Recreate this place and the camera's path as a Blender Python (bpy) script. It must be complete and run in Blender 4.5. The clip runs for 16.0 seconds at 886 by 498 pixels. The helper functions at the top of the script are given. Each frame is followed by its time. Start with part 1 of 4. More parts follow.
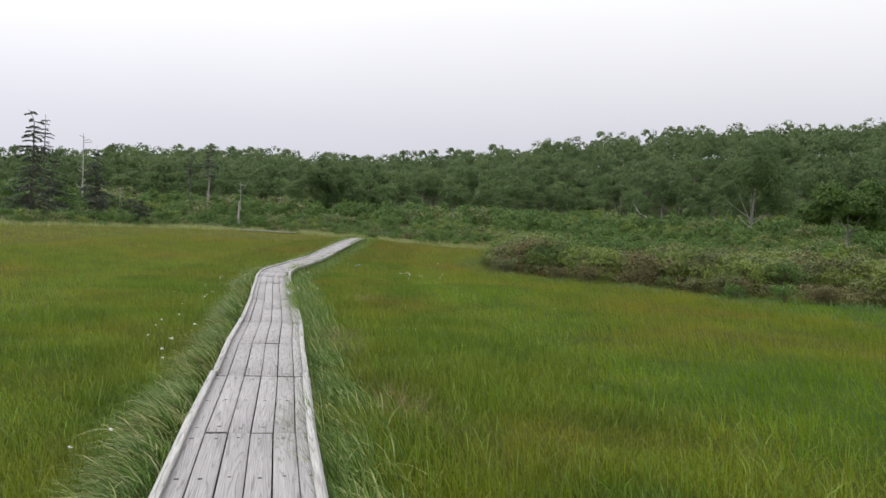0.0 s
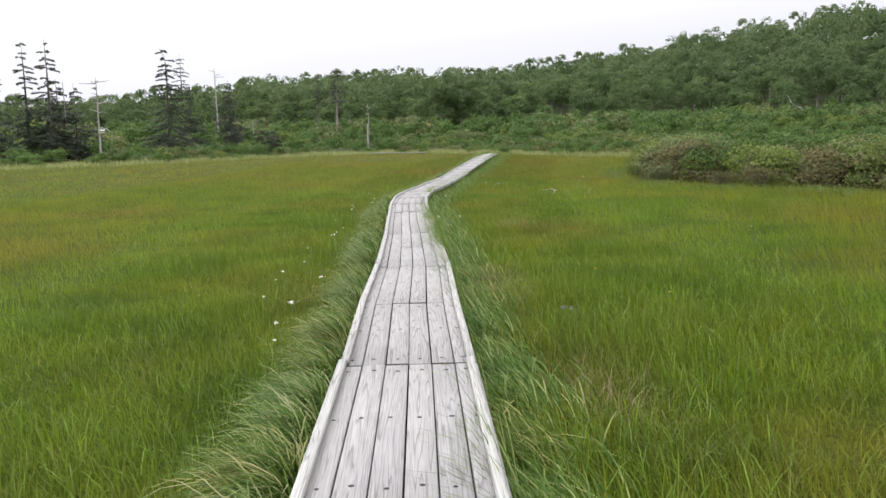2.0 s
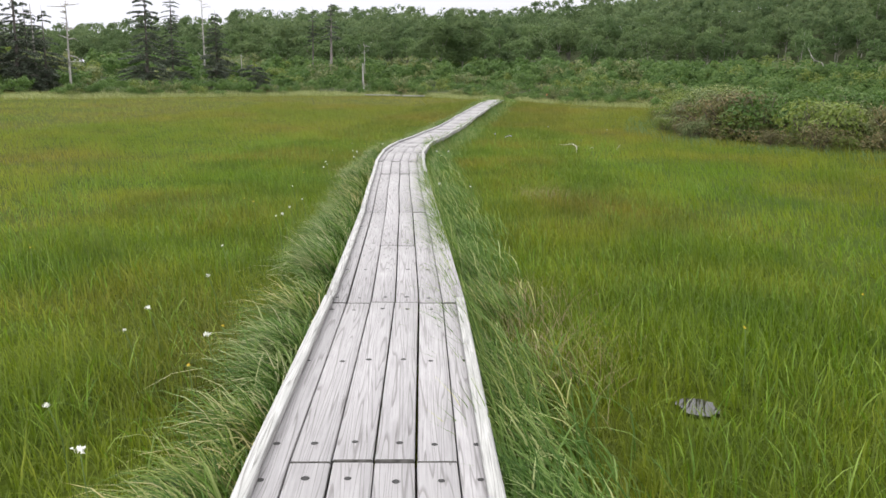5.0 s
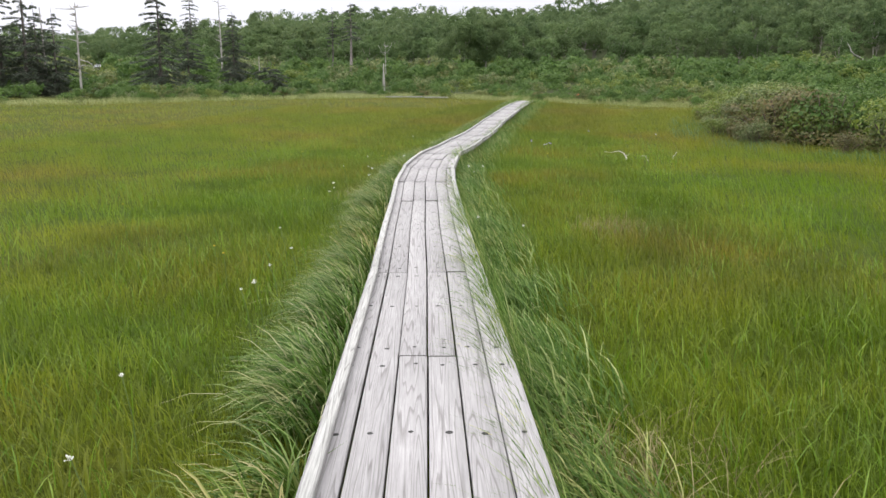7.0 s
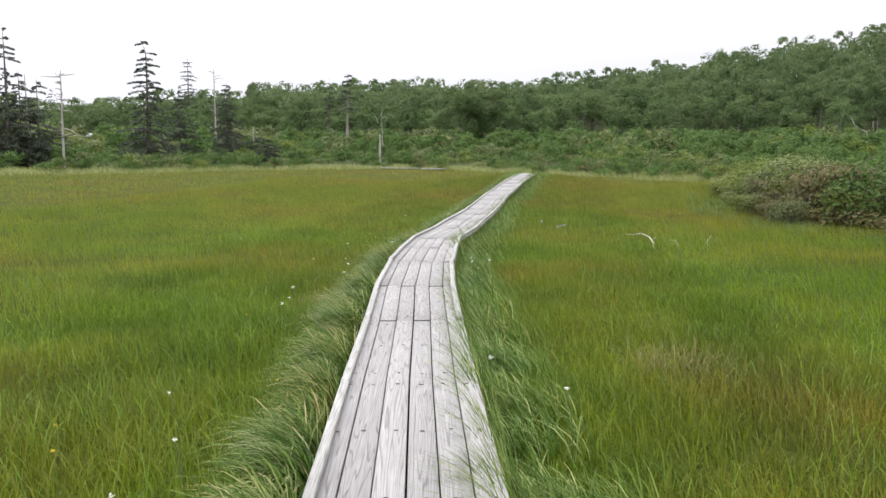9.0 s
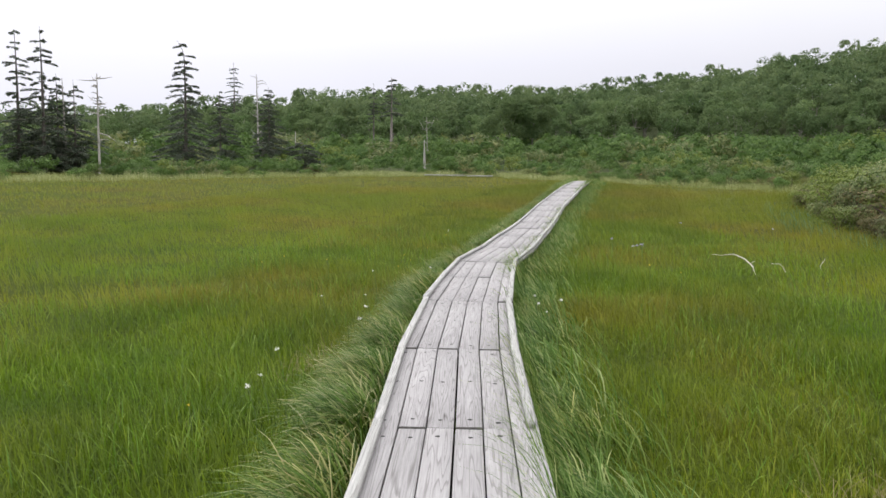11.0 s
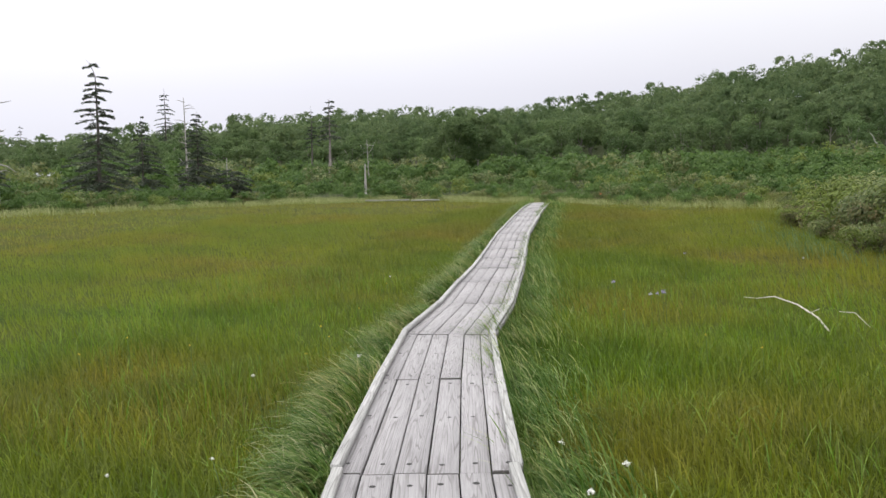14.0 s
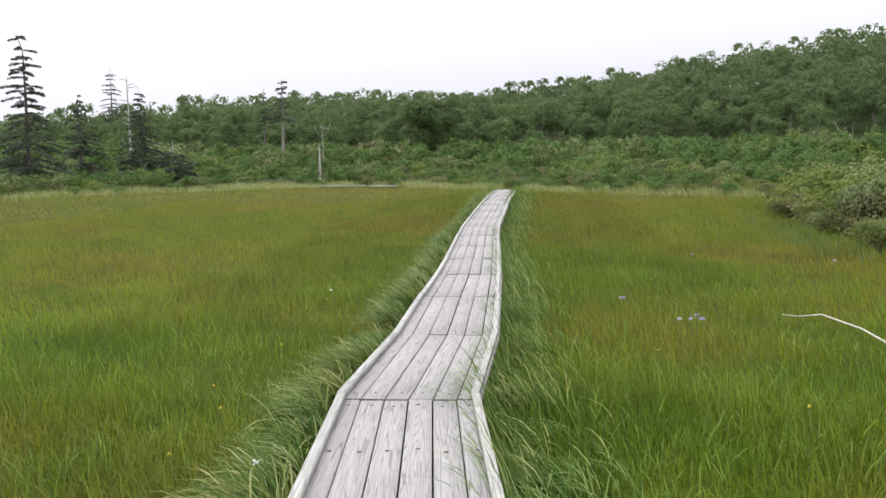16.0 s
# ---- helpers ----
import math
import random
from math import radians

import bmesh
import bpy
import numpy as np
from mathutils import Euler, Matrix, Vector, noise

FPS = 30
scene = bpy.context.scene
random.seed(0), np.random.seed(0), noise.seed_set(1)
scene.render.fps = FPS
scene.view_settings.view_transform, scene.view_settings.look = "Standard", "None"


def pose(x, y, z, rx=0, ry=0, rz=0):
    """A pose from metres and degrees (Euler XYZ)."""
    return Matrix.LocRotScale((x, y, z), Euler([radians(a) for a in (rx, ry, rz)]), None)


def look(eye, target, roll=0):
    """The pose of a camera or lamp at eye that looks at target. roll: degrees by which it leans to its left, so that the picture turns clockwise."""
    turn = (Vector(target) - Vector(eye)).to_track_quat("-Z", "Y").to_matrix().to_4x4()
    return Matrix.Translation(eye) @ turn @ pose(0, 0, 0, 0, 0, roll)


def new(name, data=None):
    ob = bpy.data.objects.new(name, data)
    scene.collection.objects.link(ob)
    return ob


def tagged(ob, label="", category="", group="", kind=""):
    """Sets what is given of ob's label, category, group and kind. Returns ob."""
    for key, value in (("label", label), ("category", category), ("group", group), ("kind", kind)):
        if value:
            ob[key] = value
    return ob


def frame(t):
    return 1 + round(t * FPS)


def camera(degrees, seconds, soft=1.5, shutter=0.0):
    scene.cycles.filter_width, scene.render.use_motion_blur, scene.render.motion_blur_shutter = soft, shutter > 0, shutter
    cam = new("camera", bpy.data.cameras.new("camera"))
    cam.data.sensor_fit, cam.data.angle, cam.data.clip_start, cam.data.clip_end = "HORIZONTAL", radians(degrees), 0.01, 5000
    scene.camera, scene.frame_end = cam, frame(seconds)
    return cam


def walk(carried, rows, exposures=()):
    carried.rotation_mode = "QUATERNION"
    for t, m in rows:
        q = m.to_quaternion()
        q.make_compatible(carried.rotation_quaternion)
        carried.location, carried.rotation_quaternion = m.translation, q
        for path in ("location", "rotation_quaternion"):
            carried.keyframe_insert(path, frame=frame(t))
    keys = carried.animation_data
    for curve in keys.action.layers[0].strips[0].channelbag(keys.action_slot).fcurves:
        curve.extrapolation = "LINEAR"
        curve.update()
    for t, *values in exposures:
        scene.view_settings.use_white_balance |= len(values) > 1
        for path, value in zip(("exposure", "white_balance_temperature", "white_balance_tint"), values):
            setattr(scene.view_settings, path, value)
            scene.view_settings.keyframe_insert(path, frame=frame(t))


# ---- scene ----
cam = camera(57.9, 16.0, soft=1.5)
PATH = [
    (0, (1.885, 0.142, 1.366), (2.0, 2.138, 1.321), 2.8),
    (0.5, (1.811, 0.772, 1.348), (1.836, 2.765, 1.185), 1.4),
    (1, (1.649, 1.413, 1.328), (1.514, 3.399, 1.138), 1.8),
    (1.5, (1.504, 1.982, 1.33), (1.357, 3.963, 1.093), -0.6),
    (2, (1.477, 2.479, 1.366), (1.269, 4.451, 1.103), -1.3),
    (2.5, (1.328, 3.267, 1.309), (1.061, 5.228, 1.02), 1.1),
    (3, (1.283, 3.979, 1.272), (1.013, 5.935, 0.955), 0.6),
    (3.2, (1.261, 4.209, 1.304), (0.986, 6.16, 0.962), 0.4),
    (5.3, (0.869, 6.997, 1.282), (0.699, 8.95, 0.887), 0.3),
    (5.5, (0.797, 7.292, 1.314), (0.636, 9.256, 0.967), -0.3),
    (6, (0.644, 7.93, 1.311), (0.45, 9.886, 0.944), 0.4),
    (6.5, (0.591, 8.614, 1.286), (0.406, 10.565, 0.885), -0.2),
    (7, (0.508, 9.225, 1.305), (0.26, 11.17, 0.91), 0.1),
    (7.5, (0.4, 9.946, 1.333), (0.142, 11.891, 0.947), 0.9),
    (8, (0.31, 10.692, 1.367), (0.068, 12.656, 1.082), 0.2),
    (8.5, (0.179, 11.352, 1.384), (-0.081, 13.303, 1.029), -0.3),
    (9, (0.17, 11.987, 1.353), (-0.075, 13.959, 1.128), 0.4),
    (9.2, (0.153, 12.247, 1.374), (-0.106, 14.214, 1.119), 0.4),
    (11.3, (-0.35, 15.169, 1.298), (-0.713, 17.126, 1.106), 0.4),
    (11.5, (-0.413, 15.47, 1.309), (-0.764, 17.43, 1.126), -0.1),
    (12, (-0.596, 16.101, 1.288), (-0.947, 18.056, 1.051), 0.4),
    (12.5, (-0.632, 16.721, 1.28), (-0.877, 18.692, 1.042), 0.9),
    (13, (-0.735, 17.395, 1.26), (-1.052, 19.35, 0.986), 0.9),
    (13.5, (-0.81, 17.994, 1.286), (-1.087, 19.963, 1.071), -0.1),
    (14, (-0.895, 18.711, 1.271), (-1.119, 20.693, 1.122), -1.0),
    (14.5, (-0.979, 19.326, 1.303), (-1.069, 21.321, 1.197), -0.1),
    (15, (-1.015, 20.029, 1.28), (-1.041, 22.028, 1.21), -0.2),
    (15.5, (-1.132, 20.567, 1.284), (-1.278, 22.556, 1.121), -0.2),
    (16, (-1.169, 21.248, 1.288), (-1.29, 23.235, 1.101), -0.7),
]
walk(cam, [(t, look(eye, aim, roll)) for t, eye, aim, roll in PATH],
     [(0, -0.02), (0.5, 0.3), (1.0, 0.36), (1.5, 0.37), (2.2, 0.4), (3, 0.47), (9.2, 0.46), (11.3, 0.25), (11.7, 0.3), (12.2, 0.44), (13, 0.47), (13.5, 0.35), (14, 0.2), (14.5, 0.14), (15, 0.14), (15.5, 0.25), (16, 0.35)])

# ---- world and light: overcast day ----
world = bpy.data.worlds.new("overcast_sky")
scene.world = world
world.use_nodes = True
wt = world.node_tree
wt.nodes.clear()
w_out = wt.nodes.new("ShaderNodeOutputWorld")
w_bg = wt.nodes.new("ShaderNodeBackground")
w_sky = wt.nodes.new("ShaderNodeTexSky")
w_sky.sky_type, w_sky.sun_disc = "NISHITA", False
w_sky.sun_elevation, w_sky.sun_rotation = radians(55), radians(-60)
w_sky.air_density, w_sky.dust_density = 1.0, 4.0
w_hsv = wt.nodes.new("ShaderNodeHueSaturation")
w_hsv.inputs["Saturation"].default_value = 0.1
w_hsv.inputs["Value"].default_value = 0.1
w_tc = wt.nodes.new("ShaderNodeTexCoord")
w_sep = wt.nodes.new("ShaderNodeSeparateXYZ")
w_ramp = wt.nodes.new("ShaderNodeValToRGB")
w_ramp.color_ramp.elements[0].position, w_ramp.color_ramp.elements[0].color = 0.0, (0.53, 0.532, 0.60, 1)
w_ramp.color_ramp.elements[1].position, w_ramp.color_ramp.elements[1].color = 0.75, (1.42, 1.42, 1.42, 1)
e = w_ramp.color_ramp.elements.new(0.12)
e.color = (0.655, 0.655, 0.725, 1)
e2 = w_ramp.color_ramp.elements.new(0.3)
e2.color = (0.98, 0.98, 1.0, 1)
w_cloud = wt.nodes.new("ShaderNodeTexNoise")
w_cloud.inputs["Scale"].default_value = 2.2
w_cloud.inputs["Detail"].default_value = 4
w_cm = wt.nodes.new("ShaderNodeMapRange")
w_cm.inputs["To Min"].default_value, w_cm.inputs["To Max"].default_value = 0.94, 1.05
w_mul = wt.nodes.new("ShaderNodeMixRGB")
w_mul.blend_type, w_mul.inputs[0].default_value = "MULTIPLY", 1.0
w_mix = wt.nodes.new("ShaderNodeMixRGB")
w_mix.inputs[0].default_value = 0.95
wl = wt.links.new
wl(w_tc.outputs["Generated"], w_sep.inputs[0])
wl(w_sep.outputs["Z"], w_ramp.inputs[0])
wl(w_tc.outputs["Generated"], w_cloud.inputs["Vector"])
wl(w_cloud.outputs["Fac"], w_cm.inputs["Value"])
wl(w_ramp.outputs["Color"], w_mul.inputs[1])
# the overcast is brighter on the side where the sun stands behind it
w_side = wt.nodes.new("ShaderNodeMapRange")
w_side.inputs["From Min"].default_value, w_side.inputs["From Max"].default_value = -0.75, 0.35
w_side.inputs["To Min"].default_value, w_side.inputs["To Max"].default_value = 1.24, 1.0
w_both = wt.nodes.new("ShaderNodeMath")
w_both.operation = "MULTIPLY"
wl(w_sep.outputs["X"], w_side.inputs["Value"])
wl(w_side.outputs["Result"], w_both.inputs[0])
wl(w_cm.outputs["Result"], w_both.inputs[1])
wl(w_both.outputs[0], w_mul.inputs[2])
wl(w_sky.outputs["Color"], w_hsv.inputs["Color"])
wl(w_hsv.outputs["Color"], w_mix.inputs[1])
wl(w_mul.outputs["Color"], w_mix.inputs[2])
wl(w_mix.outputs["Color"], w_bg.inputs["Color"])
wl(w_bg.outputs[0], w_out.inputs[0])
w_bg.inputs["Strength"].default_value = 1.08

sun = new("sun", bpy.data.lights.new("sun", "SUN"))
sun.data.energy, sun.data.angle, sun.data.color = 0.7, radians(25), (1.0, 0.97, 0.93)
sun.matrix_world = look((-29.8, 42.2, 49.1), (0, 25, 0))


# ---- materials ----
def material(name):
    m = bpy.data.materials.new(name)
    m.use_nodes = True
    m.node_tree.nodes.clear()
    return m, m.node_tree.nodes, m.node_tree.links.new


def shader(nodes, link, roughness=0.7, specular=0.3, through_leaf=0.0):
    """A Principled surface, mixed with some light let through for leaves. Returns the colour inputs and the bump input."""
    out = nodes.new("ShaderNodeOutputMaterial")
    p = nodes.new("ShaderNodeBsdfPrincipled")
    p.inputs["Roughness"].default_value = roughness
    p.inputs["Specular IOR Level"].default_value = specular
    if through_leaf:
        tr = nodes.new("ShaderNodeBsdfTranslucent")
        mx = nodes.new("ShaderNodeMixShader")
        mx.inputs[0].default_value = through_leaf
        link(p.outputs[0], mx.inputs[1])
        link(tr.outputs[0], mx.inputs[2])
        link(mx.outputs[0], out.inputs[0])
        return [p.inputs["Base Color"], tr.inputs["Color"]], p
    link(p.outputs[0], out.inputs[0])
    return [p.inputs["Base Color"]], p


def ramp(nodes, stops):
    n = nodes.new("ShaderNodeValToRGB")
    el = n.color_ramp.elements
    while len(el) < len(stops):
        el.new(0.5)
    for k, (at, c) in enumerate(stops):
        el[k].position, el[k].color = at, (*c, 1)
    return n


def noise_tex(nodes, link, vector, scale, detail=3.0, rough=0.55):
    n = nodes.new("ShaderNodeTexNoise")
    n.inputs["Scale"].default_value, n.inputs["Detail"].default_value = scale, detail
    n.inputs["Roughness"].default_value = rough
    link(vector, n.inputs["Vector"])
    return n


def mixed(nodes, link, fac, a, b, blend="MIX"):
    n = nodes.new("ShaderNodeMixRGB")
    n.blend_type = blend
    for k, v in enumerate((fac, a, b)):
        if isinstance(v, (int, float)):
            n.inputs[k].default_value = v
        elif isinstance(v, tuple):
            n.inputs[k].default_value = (*v, 1)
        else:
            link(v, n.inputs[k])
    return n.outputs[0]


def leaf_material(name, stops, patch=None, patch_scale=0.3, roughness=0.6, specular=0.3, through_leaf=0.25, by_object=0.0):
    """Leaves that differ one by one, with broad patches of another tint; on wood and shrub leaves the patches imitate
    shade.
    """
    m, nodes, link = material(name)
    cols, _ = shader(nodes, link, roughness, specular, through_leaf)
    geo = nodes.new("ShaderNodeNewGeometry")
    c = ramp(nodes, stops)
    link(geo.outputs["Random Per Island"], c.inputs[0])
    col = c.outputs["Color"]
    if patch:
        n = noise_tex(nodes, link, geo.outputs["Position"], patch_scale, 3)
        f = ramp(nodes, [(0.42, (0, 0, 0)), (0.62, (1, 1, 1))])
        link(n.outputs["Fac"], f.inputs[0])
        tint = mixed(nodes, link, 1.0, col, patch, "MULTIPLY")
        col = mixed(nodes, link, f.outputs["Color"], col, tint)
    if by_object:
        info = nodes.new("ShaderNodeObjectInfo")
        v = nodes.new("ShaderNodeMapRange")
        v.inputs["To Min"].default_value, v.inputs["To Max"].default_value = 1 - by_object, 1 + by_object
        link(info.outputs["Random"], v.inputs["Value"])
        col = mixed(nodes, link, 1.0, col, v.outputs[0], "MULTIPLY")
    for i in cols:
        link(col, i)
    return m


def meadow_tint(nodes, link, vector):
    """Broad patches of the bog: fresh green, yellow green and red-brown olive."""
    a = noise_tex(nodes, link, vector, 0.16, 4, 0.6)
    b = noise_tex(nodes, link, vector, 0.75, 3, 0.6)
    r1 = ramp(nodes, [(0.36, (0.124, 0.205, 0.015)), (0.5, (0.174, 0.215, 0.021)), (0.64, (0.216, 0.194, 0.033))])
    r2 = ramp(nodes, [(0.35, (0.66, 0.76, 0.72)), (0.65, (1.15, 1.1, 1.0))])
    link(a.outputs["Fac"], r1.inputs[0])
    link(b.outputs["Fac"], r2.inputs[0])
    col = mixed(nodes, link, 1.0, r1.outputs["Color"], r2.outputs["Color"], "MULTIPLY")
    # red-brown beak-sedge takes over towards the far side of the bog
    sep = nodes.new("ShaderNodeSeparateXYZ")
    link(vector, sep.inputs[0])
    far = nodes.new("ShaderNodeMapRange")
    far.inputs["From Min"].default_value, far.inputs["From Max"].default_value = 22.0, 56.0
    far.inputs["To Max"].default_value = 0.55
    link(sep.outputs["Y"], far.inputs["Value"])
    return mixed(nodes, link, far.outputs[0], col, (0.205, 0.185, 0.042))


def make_grass_material(name="bog_grass", calm=0.0):
    m, nodes, link = material(name)
    cols, _ = shader(nodes, link, 0.55, 0.35, 0.42)
    geo = nodes.new("ShaderNodeNewGeometry")
    base = meadow_tint(nodes, link, geo.outputs["Position"])
    v = ramp(nodes, [(0.0, (0.66, 0.72, 0.6)), (0.5, (0.92, 0.96, 0.8)), (0.85, (1.16, 1.2, 1.0)), (0.97, (1.45, 1.4, 1.4)), (1.0, (1.7, 1.5, 1.9))])
    link(geo.outputs["Random Per Island"], v.inputs[0])
    tone = mixed(nodes, link, calm, v.outputs["Color"], (1.2, 1.22, 1.05))
    col = mixed(nodes, link, 1.0, base, tone, "MULTIPLY")
    for i in cols:
        link(col, i)
    return m


def make_ground_material():
    m, nodes, link = material("bog_ground")
    cols, p = shader(nodes, link, 0.9, 0.1)
    geo = nodes.new("ShaderNodeNewGeometry")
    base = meadow_tint(nodes, link, geo.outputs["Position"])
    n = noise_tex(nodes, link, geo.outputs["Position"], 14, 5, 0.7)
    r = ramp(nodes, [(0.3, (0.24, 0.26, 0.2)), (0.7, (0.56, 0.6, 0.48))])
    link(n.outputs["Fac"], r.inputs[0])
    col = mixed(nodes, link, 1.0, base, r.outputs["Color"], "MULTIPLY")
    # leaf litter and moss where the thicket and the wood begin
    dist = nodes.new("ShaderNodeVectorMath")
    dist.operation = "DISTANCE"
    dist.inputs[1].default_value = (-0.3, 16.6, 0)
    link(geo.outputs["Position"], dist.inputs[0])
    wood = nodes.new("ShaderNodeMapRange")
    wood.inputs["From Min"].default_value, wood.inputs["From Max"].default_value = 52.0, 66.0
    link(dist.outputs["Value"], wood.inputs["Value"])
    col = mixed(nodes, link, wood.outputs[0], col, (0.055, 0.070, 0.028))
    link(col, cols[0])
    bump = nodes.new("ShaderNodeBump")
    bump.inputs["Strength"].default_value, bump.inputs["Distance"].default_value = 0.8, 0.08
    link(n.outputs["Fac"], bump.inputs["Height"])
    link(bump.outputs[0], p.inputs["Normal"])
    return m


def make_wood_material(name, dark, light, worn):
    """Silver-grey weathered softwood, grain along the local y axis."""
    m, nodes, link = material(name)
    cols, p = shader(nodes, link, 0.75, 0.25)
    tc = nodes.new("ShaderNodeTexCoord")
    info = nodes.new("ShaderNodeObjectInfo")
    off = nodes.new("ShaderNodeVectorMath")
    off.operation = "MULTIPLY_ADD"
    off.inputs[1].default_value = (1, 1, 1)
    sc = nodes.new("ShaderNodeVectorMath")
    sc.operation = "SCALE"
    comb = nodes.new("ShaderNodeCombineXYZ")
    for k in range(3):
        link(info.outputs["Random"], comb.inputs[k])
    link(comb.outputs[0], sc.inputs[0])
    sc.inputs["Scale"].default_value = 37.0
    link(tc.outputs["Object"], off.inputs[0])
    link(sc.outputs[0], off.inputs[2])
    mp = nodes.new("ShaderNodeMapping")
    mp.inputs["Scale"].default_value = (1.0, 0.032, 1.0)
    link(off.outputs[0], mp.inputs[0])
    # growth rings: bands bent by a slow noise give the flame figure
    slow = noise_tex(nodes, link, mp.outputs[0], 12.0, 2, 0.4)
    rings = nodes.new("ShaderNodeMath")
    rings.operation = "MULTIPLY"
    rings.inputs[1].default_value = 17.0
    link(slow.outputs["Fac"], rings.inputs[0])
    fr = nodes.new("ShaderNodeMath")
    fr.operation = "FRACT"
    link(rings.outputs[0], fr.inputs[0])
    figure = ramp(nodes, [(0.0, (1, 1, 1)), (0.7, (0.96, 0.96, 0.96)), (0.9, (0.55, 0.54, 0.53)), (0.97, (0.7, 0.69, 0.68)), (1.0, (0.98, 0.98, 0.98))])
    link(fr.outputs[0], figure.inputs[0])
    fine = noise_tex(nodes, link, mp.outputs[0], 110.0, 4, 0.7)
    blot = noise_tex(nodes, link, off.outputs[0], 4.0, 4, 0.65)
    spread = ramp(nodes, [(0.33, (0, 0, 0)), (0.67, (1, 1, 1))])
    link(fine.outputs["Fac"], spread.inputs[0])
    base = mixed(nodes, link, spread.outputs["Color"], dark, light)
    f2 = ramp(nodes, [(0.35, (0, 0, 0)), (0.75, (0.8, 0.8, 0.8))])
    link(blot.outputs["Fac"], f2.inputs[0])
    base = mixed(nodes, link, f2.outputs["Color"], base, worn)
    base = mixed(nodes, link, 0.85, base, figure.outputs["Color"], "MULTIPLY")
    # drying cracks and dark streaks along the grain
    split = noise_tex(nodes, link, mp.outputs[0], 38.0, 3, 0.6)
    crack = ramp(nodes, [(0.25, (0.35, 0.33, 0.32)), (0.31, (1, 1, 1))])
    link(split.outputs["Fac"], crack.inputs[0])
    base = mixed(nodes, link, 0.8, base, crack.outputs["Color"], "MULTIPLY")
    tone = nodes.new("ShaderNodeMapRange")
    tone.inputs["To Min"].default_value, tone.inputs["To Max"].default_value = 0.93, 1.07
    link(info.outputs["Random"], tone.inputs["Value"])
    link(mixed(nodes, link, 1.0, base, tone.outputs[0], "MULTIPLY"), cols[0])
    bump = nodes.new("ShaderNodeBump")
    bump.inputs["Strength"].default_value, bump.inputs["Distance"].default_value = 0.5, 0.003
    link(fine.outputs["Fac"], bump.inputs["Height"])
    link(bump.outputs[0], p.inputs["Normal"])
    return m


def make_bark_material(name, stops, scale=6.0):
    m, nodes, link = material(name)
    cols, p = shader(nodes, link, 0.85, 0.15)
    tc = nodes.new("ShaderNodeTexCoord")
    mp = nodes.new("ShaderNodeMapping")
    mp.inputs["Scale"].default_value = (1, 1, 0.35)
    link(tc.outputs["Object"], mp.inputs[0])
    n = noise_tex(nodes, link, mp.outputs[0], scale, 5, 0.7)
    r = ramp(nodes, stops)
    link(n.outputs["Fac"], r.inputs[0])
    link(r.outputs["Color"], cols[0])
    bump = nodes.new("ShaderNodeBump")
    bump.inputs["Strength"].default_value, bump.inputs["Distance"].default_value = 0.6, 0.03
    link(n.outputs["Fac"], bump.inputs["Height"])
    link(bump.outputs[0], p.inputs["Normal"])
    return m


def plain_material(name, colour, roughness=0.6, specular=0.3, vary=0.25, scale=30.0):
    m, nodes, link = material(name)
    cols, _ = shader(nodes, link, roughness, specular)
    tc = nodes.new("ShaderNodeTexCoord")
    n = noise_tex(nodes, link, tc.outputs["Object"], scale, 3)
    r = ramp(nodes, [(0.3, tuple(c * (1 - vary) for c in colour)), (0.7, tuple(min(1, c * (1 + vary)) for c in colour))])
    link(n.outputs["Fac"], r.inputs[0])
    link(r.outputs["Color"], cols[0])
    return m


M_GRASS = make_grass_material()
M_GRASS_CALM = make_grass_material("bog_grass_even", 0.75)
M_GROUND = make_ground_material()
M_SEDGE = leaf_material("sedge", [(0.0, (0.035, 0.09, 0.009)), (0.45, (0.095, 0.19, 0.022)), (0.75, (0.23, 0.32, 0.09)), (0.9, (0.40, 0.42, 0.20)), (1.0, (0.52, 0.50, 0.29))],
                        (1.1, 0.95, 0.8), 0.8, 0.55, 0.28, 0.38)
M_EDGE_SEDGE = leaf_material("pale_edge_sedge", [(0.0, (0.19, 0.23, 0.07)), (0.6, (0.30, 0.34, 0.13)), (1.0, (0.46, 0.47, 0.24))], None, 1, 0.6, 0.25, 0.3)
M_BLUE_SEDGE = leaf_material("blue_green_sedge", [(0.0, (0.07, 0.13, 0.045)), (0.6, (0.13, 0.215, 0.085)), (1.0, (0.21, 0.30, 0.14))], None, 1, 0.55, 0.3, 0.35)
# weathered end grain, with the shade inside the joints added to its dark colour
M_END = plain_material("shaded_end_grain", (0.09, 0.085, 0.08), 0.85, 0.15, 0.4)
M_BRIGHT = leaf_material("bright_grass", [(0.0, (0.10, 0.20, 0.012)), (0.6, (0.165, 0.28, 0.02)), (1.0, (0.28, 0.39, 0.06))], None, 1, 0.5, 0.45, 0.4)
M_FRINGE = leaf_material("green_sedge", [(0.0, (0.045, 0.11, 0.012)), (0.5, (0.105, 0.20, 0.03)), (0.85, (0.23, 0.33, 0.09)), (1.0, (0.50, 0.54, 0.25))], (1.1, 0.95, 0.8), 0.8, 0.55, 0.28, 0.38)
M_DRY = leaf_material("dry_grass", [(0.0, (0.20, 0.16, 0.08)), (1.0, (0.36, 0.31, 0.17))], None, 1, 0.7, 0.2, 0.2)
M_PLANK = make_wood_material("weathered_plank", (0.275, 0.262, 0.268), (0.46, 0.443, 0.455), (0.36, 0.345, 0.353))
M_RAIL = make_wood_material("worn_rail", (0.25, 0.25, 0.24), (0.64, 0.63, 0.62), (0.43, 0.425, 0.415))
M_NAIL = plain_material("rusty_nail", (0.022, 0.02, 0.02), 0.6, 0.4)
